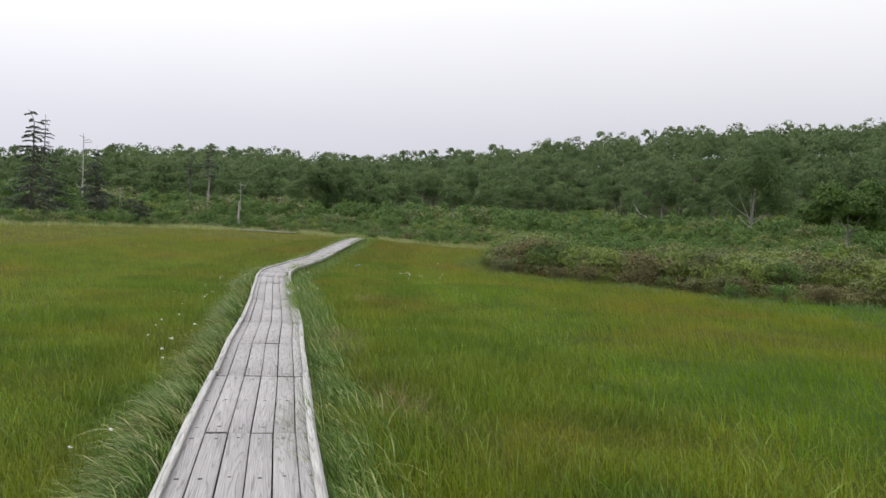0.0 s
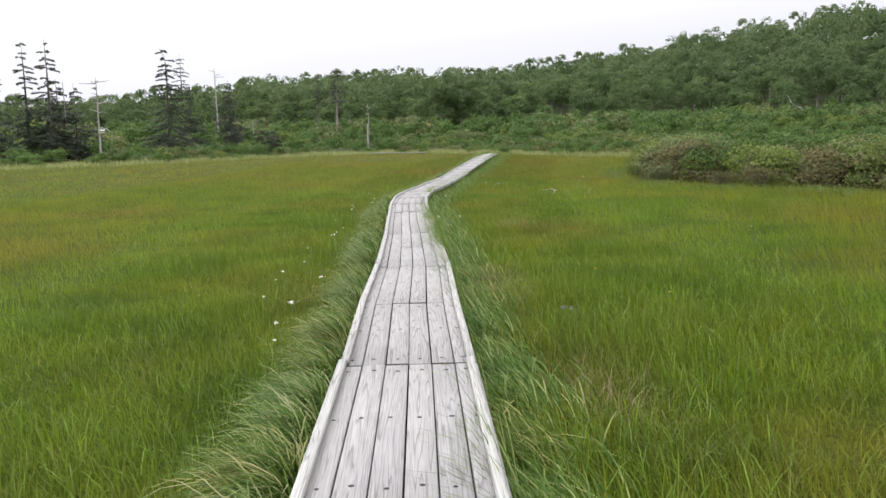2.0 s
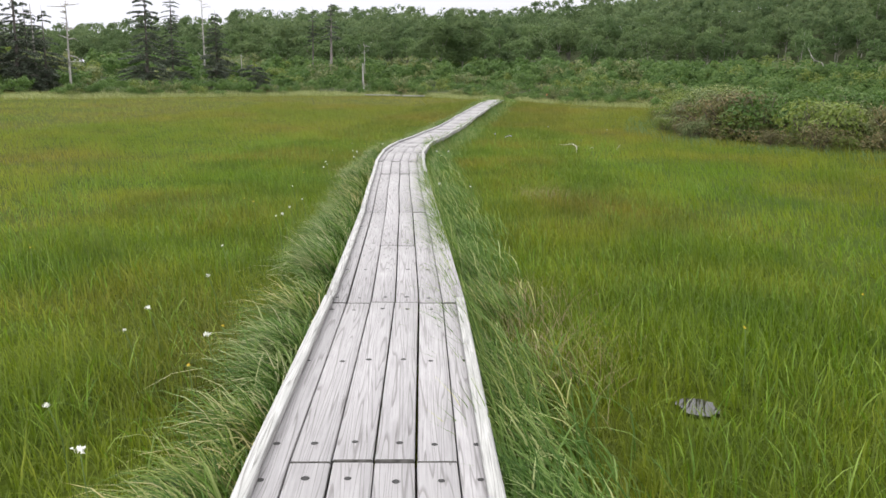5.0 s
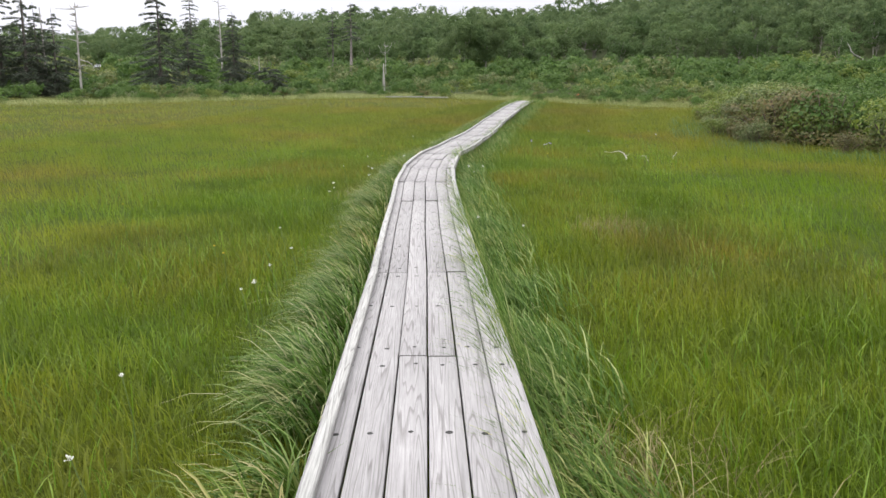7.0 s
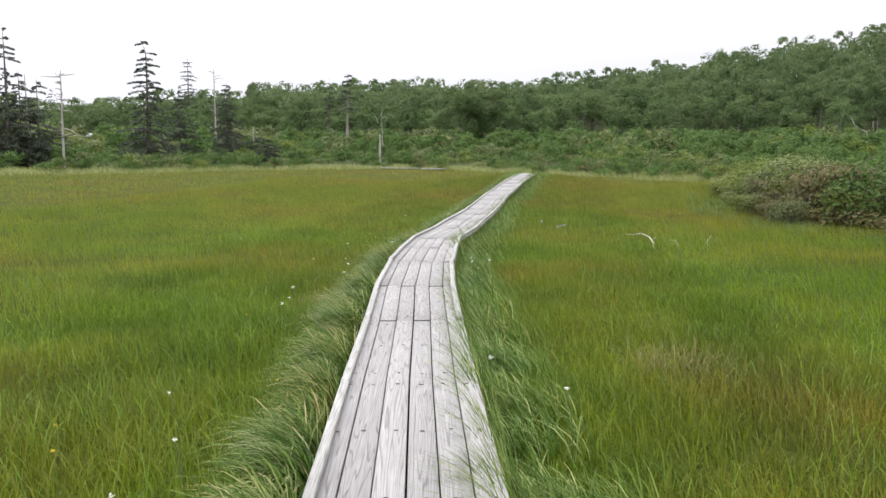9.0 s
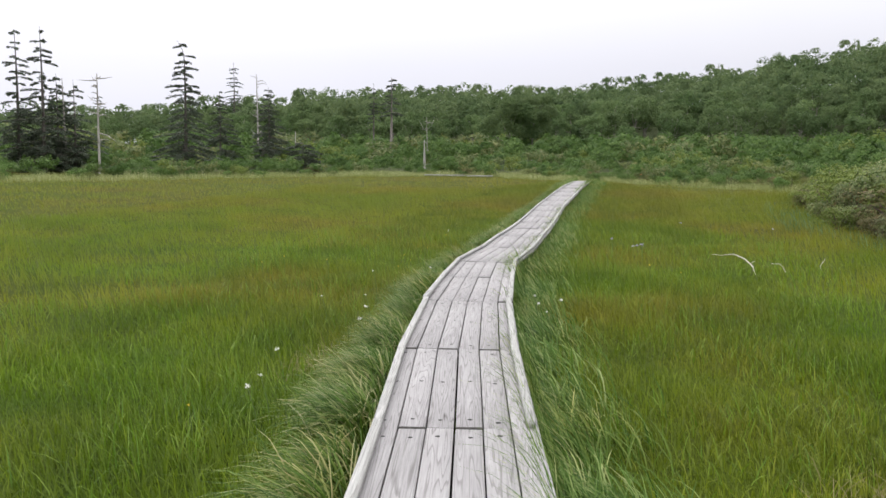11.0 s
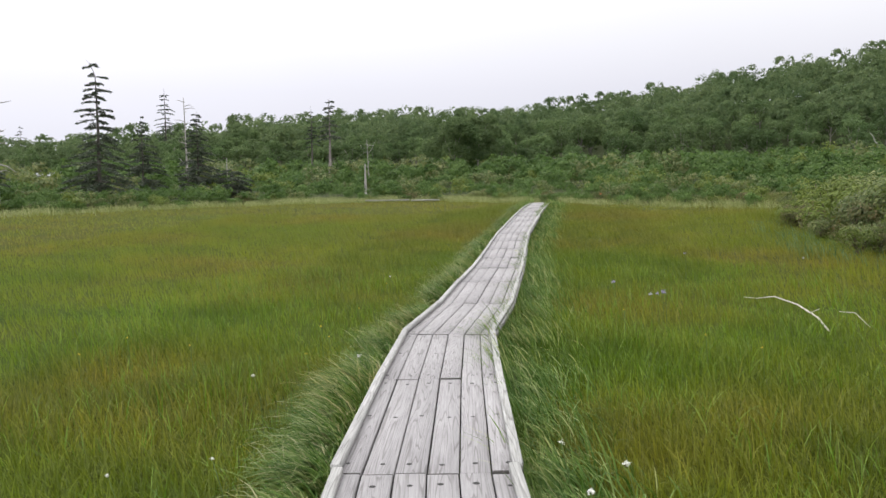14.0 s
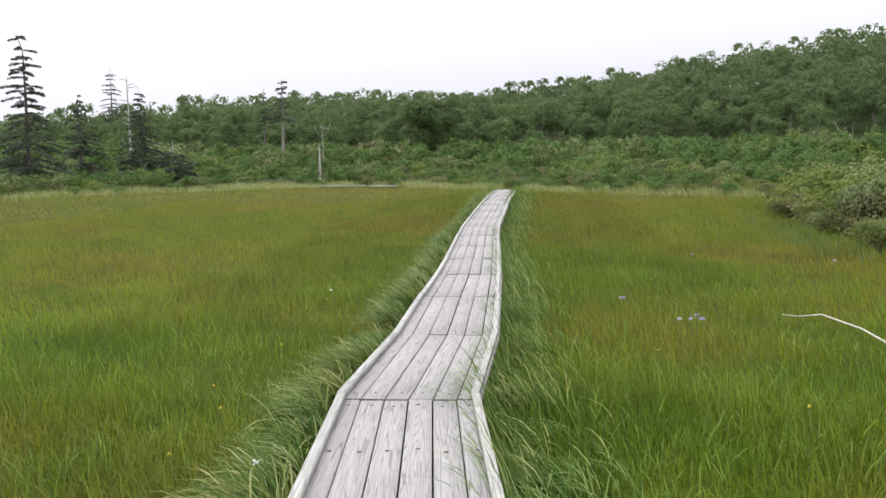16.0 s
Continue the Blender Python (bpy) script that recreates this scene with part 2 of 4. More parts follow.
# darker crown-sized patches put the shade between trees into both wood leaf colours
M_BIRCH_LEAF = leaf_material("birch_leaves", [(0.0, (0.112, 0.168, 0.070)), (0.6, (0.144, 0.208, 0.080)), (1.0, (0.176, 0.240, 0.088))],
                             (0.66, 0.74, 0.70), 0.17, 0.65, 0.2, 0.45, 0.2)
# paler than the near birches: distance haze is put into the leaf colour
M_HAZED_LEAF = leaf_material("hazed_far_leaves", [(0.0, (0.134, 0.184, 0.090)), (0.6, (0.164, 0.226, 0.098)), (1.0, (0.196, 0.254, 0.104))],
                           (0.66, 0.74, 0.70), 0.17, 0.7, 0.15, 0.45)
# its darker patches stand for shaded gaps between the bushes
M_SHRUB_LEAF = leaf_material("shrub_leaves", [(0.0, (0.072, 0.135, 0.030)), (0.6, (0.115, 0.200, 0.046)), (1.0, (0.175, 0.265, 0.07))],
                             (0.64, 0.72, 0.60), 0.3, 0.6, 0.25, 0.38, 0.25)
M_PALE_LEAF = leaf_material("pale_leaves", [(0.0, (0.085, 0.125, 0.04)), (0.6, (0.145, 0.185, 0.062)), (1.0, (0.24, 0.26, 0.11))],
                            (1.05, 1.0, 0.85), 0.2, 0.55, 0.35, 0.35, 0.25)
M_YELLOW_LEAF = leaf_material("yellow_green_leaves", [(0.0, (0.10, 0.15, 0.025)), (1.0, (0.20, 0.25, 0.05))], None, 1, 0.55, 0.35, 0.38, 0.15)
M_BROWN_LEAF = leaf_material("red_brown_leaves", [(0.0, (0.085, 0.08, 0.036)), (0.6, (0.14, 0.142, 0.05)), (1.0, (0.22, 0.165, 0.085))],
                             None, 1, 0.6, 0.3, 0.35, 0.2)
M_FIR = leaf_material("fir_needles", [(0.0, (0.075, 0.10, 0.074)), (0.7, (0.115, 0.142, 0.10)), (1.0, (0.16, 0.175, 0.12))], None, 1, 0.6, 0.25, 0.25, 0.2)
M_BIRCH_BARK = make_bark_material("pale_birch_bark", [(0.3, (0.14, 0.125, 0.11)), (0.55, (0.32, 0.295, 0.27)), (0.75, (0.58, 0.54, 0.50))])
M_FIR_BARK = make_bark_material("grey_fir_bark", [(0.3, (0.07, 0.06, 0.055)), (0.7, (0.21, 0.19, 0.175))])
M_DEAD = make_bark_material("bleached_dead_wood", [(0.3, (0.22, 0.2, 0.19)), (0.7, (0.52, 0.50, 0.47))])
M_OLD_WOOD = make_bark_material("weathered_brown_wood", [(0.3, (0.16, 0.14, 0.135)), (0.7, (0.36, 0.32, 0.30))])
M_TWIG = make_bark_material("shrub_twigs", [(0.3, (0.06, 0.045, 0.04)), (0.7, (0.17, 0.13, 0.11))], 20)
M_STICK = make_bark_material("bleached_branch", [(0.3, (0.42, 0.38, 0.33)), (0.7, (0.74, 0.70, 0.64))], 20)
M_WHITE = plain_material("white_petals", (0.85, 0.84, 0.78), 0.7, 0.2, 0.08)
M_PURPLE = plain_material("violet_petals", (0.40, 0.35, 0.55), 0.6, 0.3, 0.25)
M_LILAC = plain_material("pale_lilac_petals", (0.55, 0.52, 0.62), 0.6, 0.3, 0.2)
M_YELLOW = plain_material("yellow_petals", (0.75, 0.55, 0.06), 0.6, 0.3, 0.2)
M_ORANGE = plain_material("orange_petals", (0.72, 0.24, 0.10), 0.6, 0.3, 0.2)
M_STEM = plain_material("green_stem", (0.10, 0.15, 0.04), 0.6, 0.3, 0.2)
# beam timber coloured near black, so that the deck's joints look shaded
M_SHADED_BEAM = plain_material("shaded_beam_wood", (0.035, 0.028, 0.02), 0.5, 0.4, 0.4, 8)


def make_water_material():
    m, nodes, link = material("dark_bog_water")
    cols, p = shader(nodes, link, 0.06, 0.5)
    tc = nodes.new("ShaderNodeTexCoord")
    n = noise_tex(nodes, link, tc.outputs["Object"], 9, 3)
    r = ramp(nodes, [(0.3, (0.012, 0.011, 0.009)), (0.8, (0.03, 0.028, 0.02))])
    link(n.outputs["Fac"], r.inputs[0])
    link(r.outputs["Color"], cols[0])
    return m


M_WATER = make_water_material()


# ---- the lie of the land ----
def smooth(a, b, v):
    s = np.clip((v - a) / (b - a), 0, 1)
    return s * s * (3 - 2 * s)


RIDGE_AZ = [-180, -100, -60, -36, -30, -21, -17, -12.5, -8.7, -2.5, 3.2, 8.7, 13, 19, 25, 36, 60, 100, 180]
RIDGE_Z = [2, 2, 3, 2.7, 3.7, 6.8, 7.8, 9.0, 8.6, 8.8, 11.0, 13.2, 15.7, 17.3, 19.2, 20.2, 18, 4, 2]


def ground(x, y):
    """Height of the ground: a flat bog, a gentle rise to the thicket and the wooded hill behind it."""
    x, y = np.asarray(x, float), np.asarray(y, float)
    dx, dy = x + 0.3, y - 16.6
    r = np.hypot(dx, dy)
    az = np.degrees(np.arctan2(dx, dy))
    front = smooth(-0.2, 0.45, dy / np.maximum(r, 1e-6))
    edge = 0.58
    z = -0.36 + front * (0.36 + edge) * smooth(12, 56, r)
    z = z + front * smooth(48, 105, r) * (2.0 - edge)
    # the bog swells up to the deck where the boardwalk leaves it
    z = z + 0.23 * smooth(40, 52, y) * (1 - smooth(54, 62, y)) * np.exp(-((x - walk_x(y)) / 2.6) ** 2)
    far = 180.0
    up = np.clip((r - 105) / (far - 105), 0, 1)
    hill = np.interp(az, RIDGE_AZ, RIDGE_Z)
    z = z + hill * (0.9 * up + 0.1 * up ** 2) * (1 - 0.9 * smooth(1.3, 4.0, r / far))
    return z


def polar(az, r):
    """A place on the plan, from degrees right of straight ahead and metres out."""
    a = np.radians(az)
    return -0.3 + r * np.sin(a), 16.6 + r * np.cos(a)


# the middle of the boardwalk, as x over y
WALK_Y = [-14, 0.5, 5.4, 7.28, 9.05, 11.14, 13.0, 14.95, 16.85, 18.6, 20.12, 22.12, 24.0, 25.9, 27.7, 31.5, 38.5, 46.5, 54, 62]
WALK_X = [3.8, 1.72, 0.99, 0.74, 0.49, 0.225, -0.05, -0.34, -0.64, -0.90, -1.13, -1.37, -1.53, -1.67, -1.54, -1.46, -1.42, -1.0, -0.5, 0.0]
SAG_Y = [5.4, 7.28, 9.05, 11.14, 14.95, 18.6, 20.12, 22.12, 24.0, 25.9, 29.5]
SAG_Z = [-0.01, 0.005, 0.03, 0.015, -0.035, -0.02, 0.03, 0.025, -0.005, -0.05, 0.0]
HALF = 0.432


def walk_x(y):
    return np.interp(y, WALK_Y, WALK_X)


def walk_z(y):
    """The deck sags a little from field to field and follows the rise of the bog at its far end."""
    y = np.asarray(y, float)
    return 0.62 * smooth(33, 54, y) + np.interp(y, SAG_Y, SAG_Z)


# ---- mesh helpers ----
def mesh_from(name, verts, counts, loops, mat):
    """A mesh from arrays: corners, corners per face, and the faces' corners in a row."""
    me = bpy.data.meshes.new(name)
    verts = np.asarray(verts, np.float32).reshape(-1, 3)
    counts, loops = np.asarray(counts, np.int32), np.asarray(loops, np.int32)
    me.vertices.add(len(verts))
    me.vertices.foreach_set("co", verts.ravel())
    me.loops.add(len(loops))
    me.loops.foreach_set("vertex_index", loops)
    me.polygons.add(len(counts))
    me.polygons.foreach_set("loop_start", np.r_[0, np.cumsum(counts)[:-1]].astype(np.int32))
    me.polygons.foreach_set("loop_total", counts)
    me.update(calc_edges=True)
    me.materials.append(mat)
    return me


def mesh_of_bm(name, bm, mat):
    me = bpy.data.meshes.new(name)
    bm.normal_update()
    bm.to_mesh(me)
    bm.free()
    me.materials.append(mat)
    return me


def part(name, me, parent, label=""):
    ob = new(name, me)
    ob.parent = parent
    if label:
        ob["label"] = label
    return ob


def thing(name, label, category, group="", kind="", at=(0, 0, 0)):
    ob = new(name)
    ob.location = at
    ob.empty_display_size = 0.2
    return tagged(ob, label, category, group, kind)


def blades(name, base, height, width, heading, lean, mat, segments=2, curl=1.0):
    """Grass blades: tapered ribbons that rise from base and bow over towards heading. One row of the arrays for each."""
    n = len(base)
    rows = segments
    s = np.linspace(0, 1, rows + 1)
    d = np.stack([np.cos(heading), np.sin(heading), np.zeros(n)], 1)
    face = heading + np.pi / 2 + np.random.uniform(-0.9, 0.9, n)
    side = np.stack([np.cos(face), np.sin(face), np.zeros(n)], 1)
    pts = []
    for k in range(rows):
        up = height * (s[k] - 0.45 * lean * curl * s[k] ** 2.2)
        out = height * lean * (0.25 * s[k] + 0.75 * s[k] ** 1.8)
        mid = base + d * out[:, None]
        mid[:, 2] += up
        w = (width * 0.5 * (1 - 0.75 * s[k] ** 1.5))[:, None] * side
        pts += [mid - w, mid + w]
    up, out = height * (1 - 0.45 * lean * curl), height * lean
    tip = base + d * out[:, None]
    tip[:, 2] += up
    pts.append(tip)
    verts = np.stack(pts, 1)
    per = 2 * rows + 1
    face_rows, counts = [], []
    for k in range(rows - 1):
        face_rows += [2 * k, 2 * k + 1, 2 * k + 3, 2 * k + 2]
        counts.append(4)
    face_rows += [2 * rows - 2, 2 * rows - 1, 2 * rows]
    counts.append(3)
    loops = (np.arange(n)[:, None] * per + np.array(face_rows)[None]).ravel()
    return mesh_from(name, verts.reshape(-1, 3), np.tile(counts, n), loops, mat)


def kites(centre, normal, size, stretch=1.5):
    """Leaf shapes: one pointed leaf a row, turned at random round its normal. Returns three corners a leaf."""
    n = len(centre)
    normal = normal / np.maximum(np.linalg.norm(normal, axis=1, keepdims=True), 1e-6)
    u = np.cross(normal, np.random.normal(size=(n, 3)))
    u /= np.maximum(np.linalg.norm(u, axis=1, keepdims=True), 1e-6)
    v = np.cross(normal, u)
    size = np.broadcast_to(np.asarray(size, float), (n,))[:, None]
    a = centre - u * size * 0.4 * stretch - v * size * 0.44
    b = centre + u * size * 0.58 * stretch + normal * size * 0.1
    c = centre - u * size * 0.4 * stretch + v * size * 0.44
    return np.stack([a, b, c], 1).reshape(-1, 3)


def kite_mesh(name, corners, mat):
    n = len(corners) // 3
    return mesh_from(name, corners, np.full(n, 3), np.arange(3 * n), mat)


def tubes(name, lines, mat, sides=6):
    """Tapered round limbs along lines of (x, y, z, radius)."""
    verts, loops, counts, at = [], [], [], 0
    for line in lines:
        line = np.asarray(line, float)
        for k, (x, y, z, rad) in enumerate(line):
            way = line[min(k + 1, len(line) - 1), :3] - line[max(k - 1, 0), :3]
            way = way / max(np.linalg.norm(way), 1e-6)
            ref = np.array([1.0, 0, 0]) if abs(way[0]) < 0.8 else np.array([0, 1.0, 0])
            u = np.cross(way, ref)
            u /= np.linalg.norm(u)
            v = np.cross(way, u)
            for j in range(sides):
                a = 2 * math.pi * j / sides
                verts.append(np.array([x, y, z]) + rad * (math.cos(a) * u + math.sin(a) * v))
        for k in range(len(line) - 1):
            for j in range(sides):
                p, q = at + k * sides + j, at + k * sides + (j + 1) % sides
                loops += [p, q, q + sides, p + sides]
                counts.append(4)
        loops += list(range(at + (len(line) - 1) * sides, at + len(line) * sides))
        counts.append(sides)
        at += len(line) * sides
    me = mesh_from(name, verts, counts, loops, mat)
    for p in me.polygons:
        p.use_smooth = True
    return me


# ---- ground: one sheet to the horizon ----
def build_ground():
    radii = np.concatenate([[0.0], np.linspace(1, 60, 60), np.linspace(63, 400, 80), np.geomspace(430, 4000, 18)])
    azs = np.linspace(-180, 180, 181)[:-1]
    rr, aa = np.meshgrid(radii[1:], azs, indexing="ij")
    x, y = polar(aa, rr)
    z = ground(x, y)
    centre = np.array([[-0.3, 16.6, float(ground(-0.3, 16.6))]])
    verts = np.concatenate([centre, np.stack([x, y, z], -1).reshape(-1, 3)])
    n, m = len(azs), len(radii) - 1
    k = np.arange(n)
    fan = np.stack([np.zeros(n, int), 1 + (k + 1) % n, 1 + k], 1).ravel()
    i, j = np.meshgrid(np.arange(m - 1), k, indexing="ij")
    a, b = 1 + i * n + j, 1 + i * n + (j + 1) % n
    quads = np.stack([a, b, b + n, a + n], -1).reshape(-1)
    me = mesh_from("ground", verts, np.r_[np.full(n, 3), np.full((m - 1) * n, 4)], np.r_[fan, quads], M_GROUND)
    for p in me.polygons:
        p.use_smooth = True
    tagged(new("ground", me), "green peat bog sloping gently up to a wooded hill", "ground", kind="structure")


build_ground()


# ---- trees ----
def lump_points(n, lumps, loose=0.25, facing=None):
    """Places and outward normals over the skins of some ellipsoids (x, y, z, rx, rz). facing: leaves off the side turned from it."""
    lumps = np.asarray(lumps, float)
    pick = np.random.choice(len(lumps), n, p=lumps[:, 3] ** 2 / (lumps[:, 3] ** 2).sum())
    d = np.random.normal(size=(n, 3))
    d /= np.linalg.norm(d, axis=1, keepdims=True)
    d[:, 2] = np.where(d[:, 2] < -0.3, -d[:, 2], d[:, 2])
    if facing is not None:
        d[:, 1] = np.where(d[:, 1] * facing < -0.35, -d[:, 1], d[:, 1])
    r = np.random.uniform(0.82, 1.08, n)[:, None]
    lump = lumps[pick]
    scale = np.stack([lump[:, 3], lump[:, 3], lump[:, 4]], 1)
    return lump[:, :3] + d * scale * r, d + np.random.normal(0, loose, (n, 3)) + [0, 0, 0.22]


def foliage(leaves, leaf, lumps, loose, facing=None, stretch=1.1):
    """Small leaves over the skins of the billows, and larger leafy sprays deeper inside that close the crown."""
    c, nrm = lump_points(leaves, lumps, loose, facing)
    inner = np.asarray(lumps, float).copy()
    inner[:, 3:] *= 0.8
    n = leaves // 4
    c2, nrm2 = lump_points(n, inner, 0.5, facing)
    return np.concatenate([kites(c, nrm, np.random.uniform(0.6, 1.3, leaves) * leaf, stretch),
                           kites(c2, nrm2, np.random.uniform(1.6, 2.5, n) * leaf, 1.0)])


def birch_shape(rng, tall, spread, leaves, leaf, facing=None, low=0.34):
    """Trunk lines and crown corners of a broad-crowned birch: billows of leaves round a dome, with gaps between them."""
    lean = rng.uniform(-0.08, 0.08, 2)
    fork = tall * rng.uniform(0.28, 0.42)
    r0 = 0.015 * tall
    lines = [[(0, 0, -0.3, r0), (lean[0] * fork, lean[1] * fork, fork, r0 * 0.7),
              (lean[0] * tall * 0.8, lean[1] * tall * 0.8, tall * 0.8, r0 * 0.2)]]
    lumps = [(lean[0] * tall * 0.6, lean[1] * tall * 0.6, tall * 0.62, spread * 0.55, tall * 0.2)]
    for k in range(rng.integers(12, 16)):
        a = k * 2.4 + rng.uniform(-0.5, 0.5)
        h = rng.uniform(low, 0.88)
        ring = math.sqrt(max(0.05, 1 - ((h - 0.56) / 0.42) ** 2))
        out = spread * ring * rng.uniform(0.5, 0.74)
        z0, z1 = fork * rng.uniform(0.7, 1.4), tall * h
        x1, y1 = math.cos(a) * out, math.sin(a) * out
        if k < 8:
            lines.append([(lean[0] * z0, lean[1] * z0, z0, r0 * 0.45), (x1 * 0.5, y1 * 0.5, (z0 + z1) / 2, r0 * 0.28), (x1, y1, z1, r0 * 0.1)])
        size = spread * rng.uniform(0.24, 0.42)
        lumps.append((x1 + lean[0] * z1, y1 + lean[1] * z1, z1, size, size * rng.uniform(0.85, 1.2)))
    return lines, foliage(leaves, leaf, lumps, 0.35, facing)


def build_forest():
    rng = np.random.default_rng(5)
    kinds = []
    for k in range(9):
        tall = rng.uniform(5.8, 7.9)
        lines, corners = birch_shape(rng, tall, tall * rng.uniform(0.25, 0.36), 2100, 0.16, None, 0.44)
        kinds.append((tubes("trunk", lines, M_BIRCH_BARK, 6), kite_mesh("crown", corners, M_BIRCH_LEAF)))
    count = 0
    taken = []
    for _ in range(6000):
        az, r = rng.uniform(-44, 44), rng.uniform(100, 132)
        if r < 103 + 3 * math.sin(az * 0.6) + 2 * math.sin(az * 1.7):
            continue
        x, y = polar(az, r)
        if any((x - a) ** 2 + (y - b) ** 2 < 9 for a, b in taken):
            continue
        taken.append((x, y))
        trunk, crown = kinds[rng.integers(len(kinds))]
        t = thing("birch_tree", "broad green birch with a pale crooked trunk at the wood's edge", "tree", "birches of the wood's edge", at=(x, y, float(ground(x, y))))
        part("trunk", trunk, t, "pale grey birch trunk and limbs")
        part("crown", crown, t)
        t.rotation_euler = (0, 0, rng.uniform(0, 6.28))
        s = rng.uniform(0.8, 1.13) * float(np.interp(az, [-40, -28, -22, -6, -5], [0.61, 0.66, 0.82, 0.86, 1.0]))
        t.scale = (s, s, s * rng.uniform(0.9, 1.1))
        count += 1
        if count >= 250:
            break
    # the wood behind, up the hill
    shapes = []
    for k in range(8):
        tall = rng.uniform(6, 8.2)
        shapes.append(birch_shape(rng, tall, tall * rng.uniform(0.28, 0.38), 360, 0.28, -1, 0.3)[1])
    allc = []
    made = 0
    cell = {}
    for _ in range(30000):
        az = rng.uniform(-46, 46)
        r = rng.uniform(124, 196)
        x, y = polar(az, r)
        key = (int(x // 3.3), int(y // 3.3))
        if key in cell:
            continue
        cell[key] = 1
        s, a = rng.choice([0.72, 0.85, 0.95, 1.05, 1.2]) * rng.uniform(0.93, 1.07) * float(np.interp(az, [-40, -28, -20], [0.80, 0.83, 1.0])), rng.uniform(-0.5, 0.5)
        c = shapes[rng.integers(len(shapes))] * s
        ca, sa = math.cos(a), math.sin(a)
        c = np.stack([c[:, 0] * ca - c[:, 1] * sa + x, c[:, 0] * sa + c[:, 1] * ca + y, c[:, 2] + float(ground(x, y))], 1)
        allc.append(c)
        made += 1
        if made >= 2400:
            break
    tagged(new("far_wood", kite_mesh("far_wood", np.concatenate(allc), M_HAZED_LEAF)), "dense green wood covering the far hillside", "forest", kind="stuff")


build_forest()


def fir_mesh(rng, tall, spread, bare=0.06, gaps=0.25, hook=0.0, top=0.03, bushy=False, bark=None, girth=0.016):
    """A wind-beaten fir: thin and gappy above, broad and dense below. hook: how far the tip bends over."""
    def spine(z):
        u = z / tall
        return 0.012 * tall * math.sin(u * 2.5) - hook * max(0, u - 0.86) ** 2 * 45, 0.0
    zs = np.concatenate([np.linspace(0, tall * 0.84, 7), np.linspace(tall * 0.88, tall, 4)])
    trunk = [[(*spine(z), z - (0.3 if z == 0 else 0), girth * tall * (1 - 0.93 * z / tall)) for z in zs]]
    cs, ns, sz = [], [], []
    z = tall * bare
    while z < tall * 0.985:
        u = z / tall
        reach = spread * np.interp(u, [0, 0.12, 0.3, 0.5, 0.75, 1.0], [0.9, 1.0, 1.0, 0.9, 0.75, 0.5] if bushy else [0.8, 1.0, 0.88, 0.6, 0.42, 0.12]) + spread * top
        turn = rng.uniform(0, 6.28)
        for k in range(6):
            if rng.random() < gaps * (0.75 + 1.3 * u):
                continue
            zz = z + rng.uniform(-0.12, 0.12)
            sx, sy = spine(zz)
            a = turn + k * 1.05 + rng.uniform(-0.35, 0.35)
            length = reach * rng.uniform(0.5, 1.2)
            droop = rng.uniform(-0.28, -0.05) + 0.15 * u
            tip = np.array([math.cos(a) * length, math.sin(a) * length, droop * length])
            trunk.append([(sx, sy, zz, 0.024), (sx + tip[0] * 0.9, sy + tip[1] * 0.9, zz + tip[2] * 0.9, 0.007)])
            n = max(12, int(105 * length))
            f = rng.uniform(0.12, 1.0, n) ** 0.75
            c = np.array([sx, sy, zz]) + tip * f[:, None]
            across = np.array([-math.sin(a), math.cos(a), 0])
            c += across * (rng.uniform(-0.25, 0.25, n) * length * (1.15 - f))[:, None]
            c[:, 2] += rng.uniform(-0.06, 0.03, n) - 0.12 * f ** 2 * length
            cs.append(c)
            ns.append(np.tile([0, 0, 1.0], (n, 1)) + rng.normal(0, 0.45, (n, 3)))
            sz.append(rng.uniform(0.05, 0.11, n))
        z += tall * rng.uniform(0.024, 0.044) * (0.55 + 1.4 * u)
    return tubes("trunk", trunk, bark or M_FIR_BARK, 6), kite_mesh("crown", kites(np.concatenate(cs), np.concatenate(ns), np.concatenate(sz), 2.1), M_FIR)


def fir(x, y, tall, spread, label, seed, **shape):
    rng = np.random.default_rng(seed)
    trunk, crown = fir_mesh(rng, tall, spread, **shape)
    t = thing("fir_tree", label, "tree", "firs at the bog's edge", at=(x, y, float(ground(x, y))))
    part("trunk", trunk, t, "grey bark trunk")
    part("crown", crown, t)
    return t


def dead_tree(x, y, tall, label, seed, limbs=8, wide=0.013, arms=()):
    rng = np.random.default_rng(seed)
    bend = rng.uniform(-0.02, 0.02, 2)
    lines = [[(bend[0] * z * s, bend[1] * z * s, z, wide * tall * (1 - 0.85 * s) + 0.015) for s in np.linspace(0, 1, 7) for z in [s * tall - (0.3 if s == 0 else 0)]]]
    for k in range(limbs):
        z, a = tall * rng.uniform(0.3, 0.97), rng.uniform(0, 6.28)
        ln = tall * rng.uniform(0.03, 0.12)
        lines.append([(0, 0, z, 0.04), (math.cos(a) * ln * 0.6, math.sin(a) * ln * 0.6, z + ln * 0.15, 0.028), (math.cos(a) * ln, math.sin(a) * ln, z + ln * rng.uniform(-0.2, 0.6), 0.01)])
    for z, dx, dz in arms:
        lines.append([(0, 0, z, 0.6 * wide * tall), (dx * 0.5, 0.1, z + dz * 0.3, 0.4 * wide * tall), (dx, 0.1, z + dz, 0.012)])
    t = thing("dead_tree", label, "tree", "dead trees at the bog's edge", at=(x, y, float(ground(x, y))))
    part("trunk", tubes("trunk", lines[:1], M_DEAD, 8), t)
    for line in lines[1:]:
        part("limb", tubes("limb", [line], M_DEAD, 5), t)
    return t


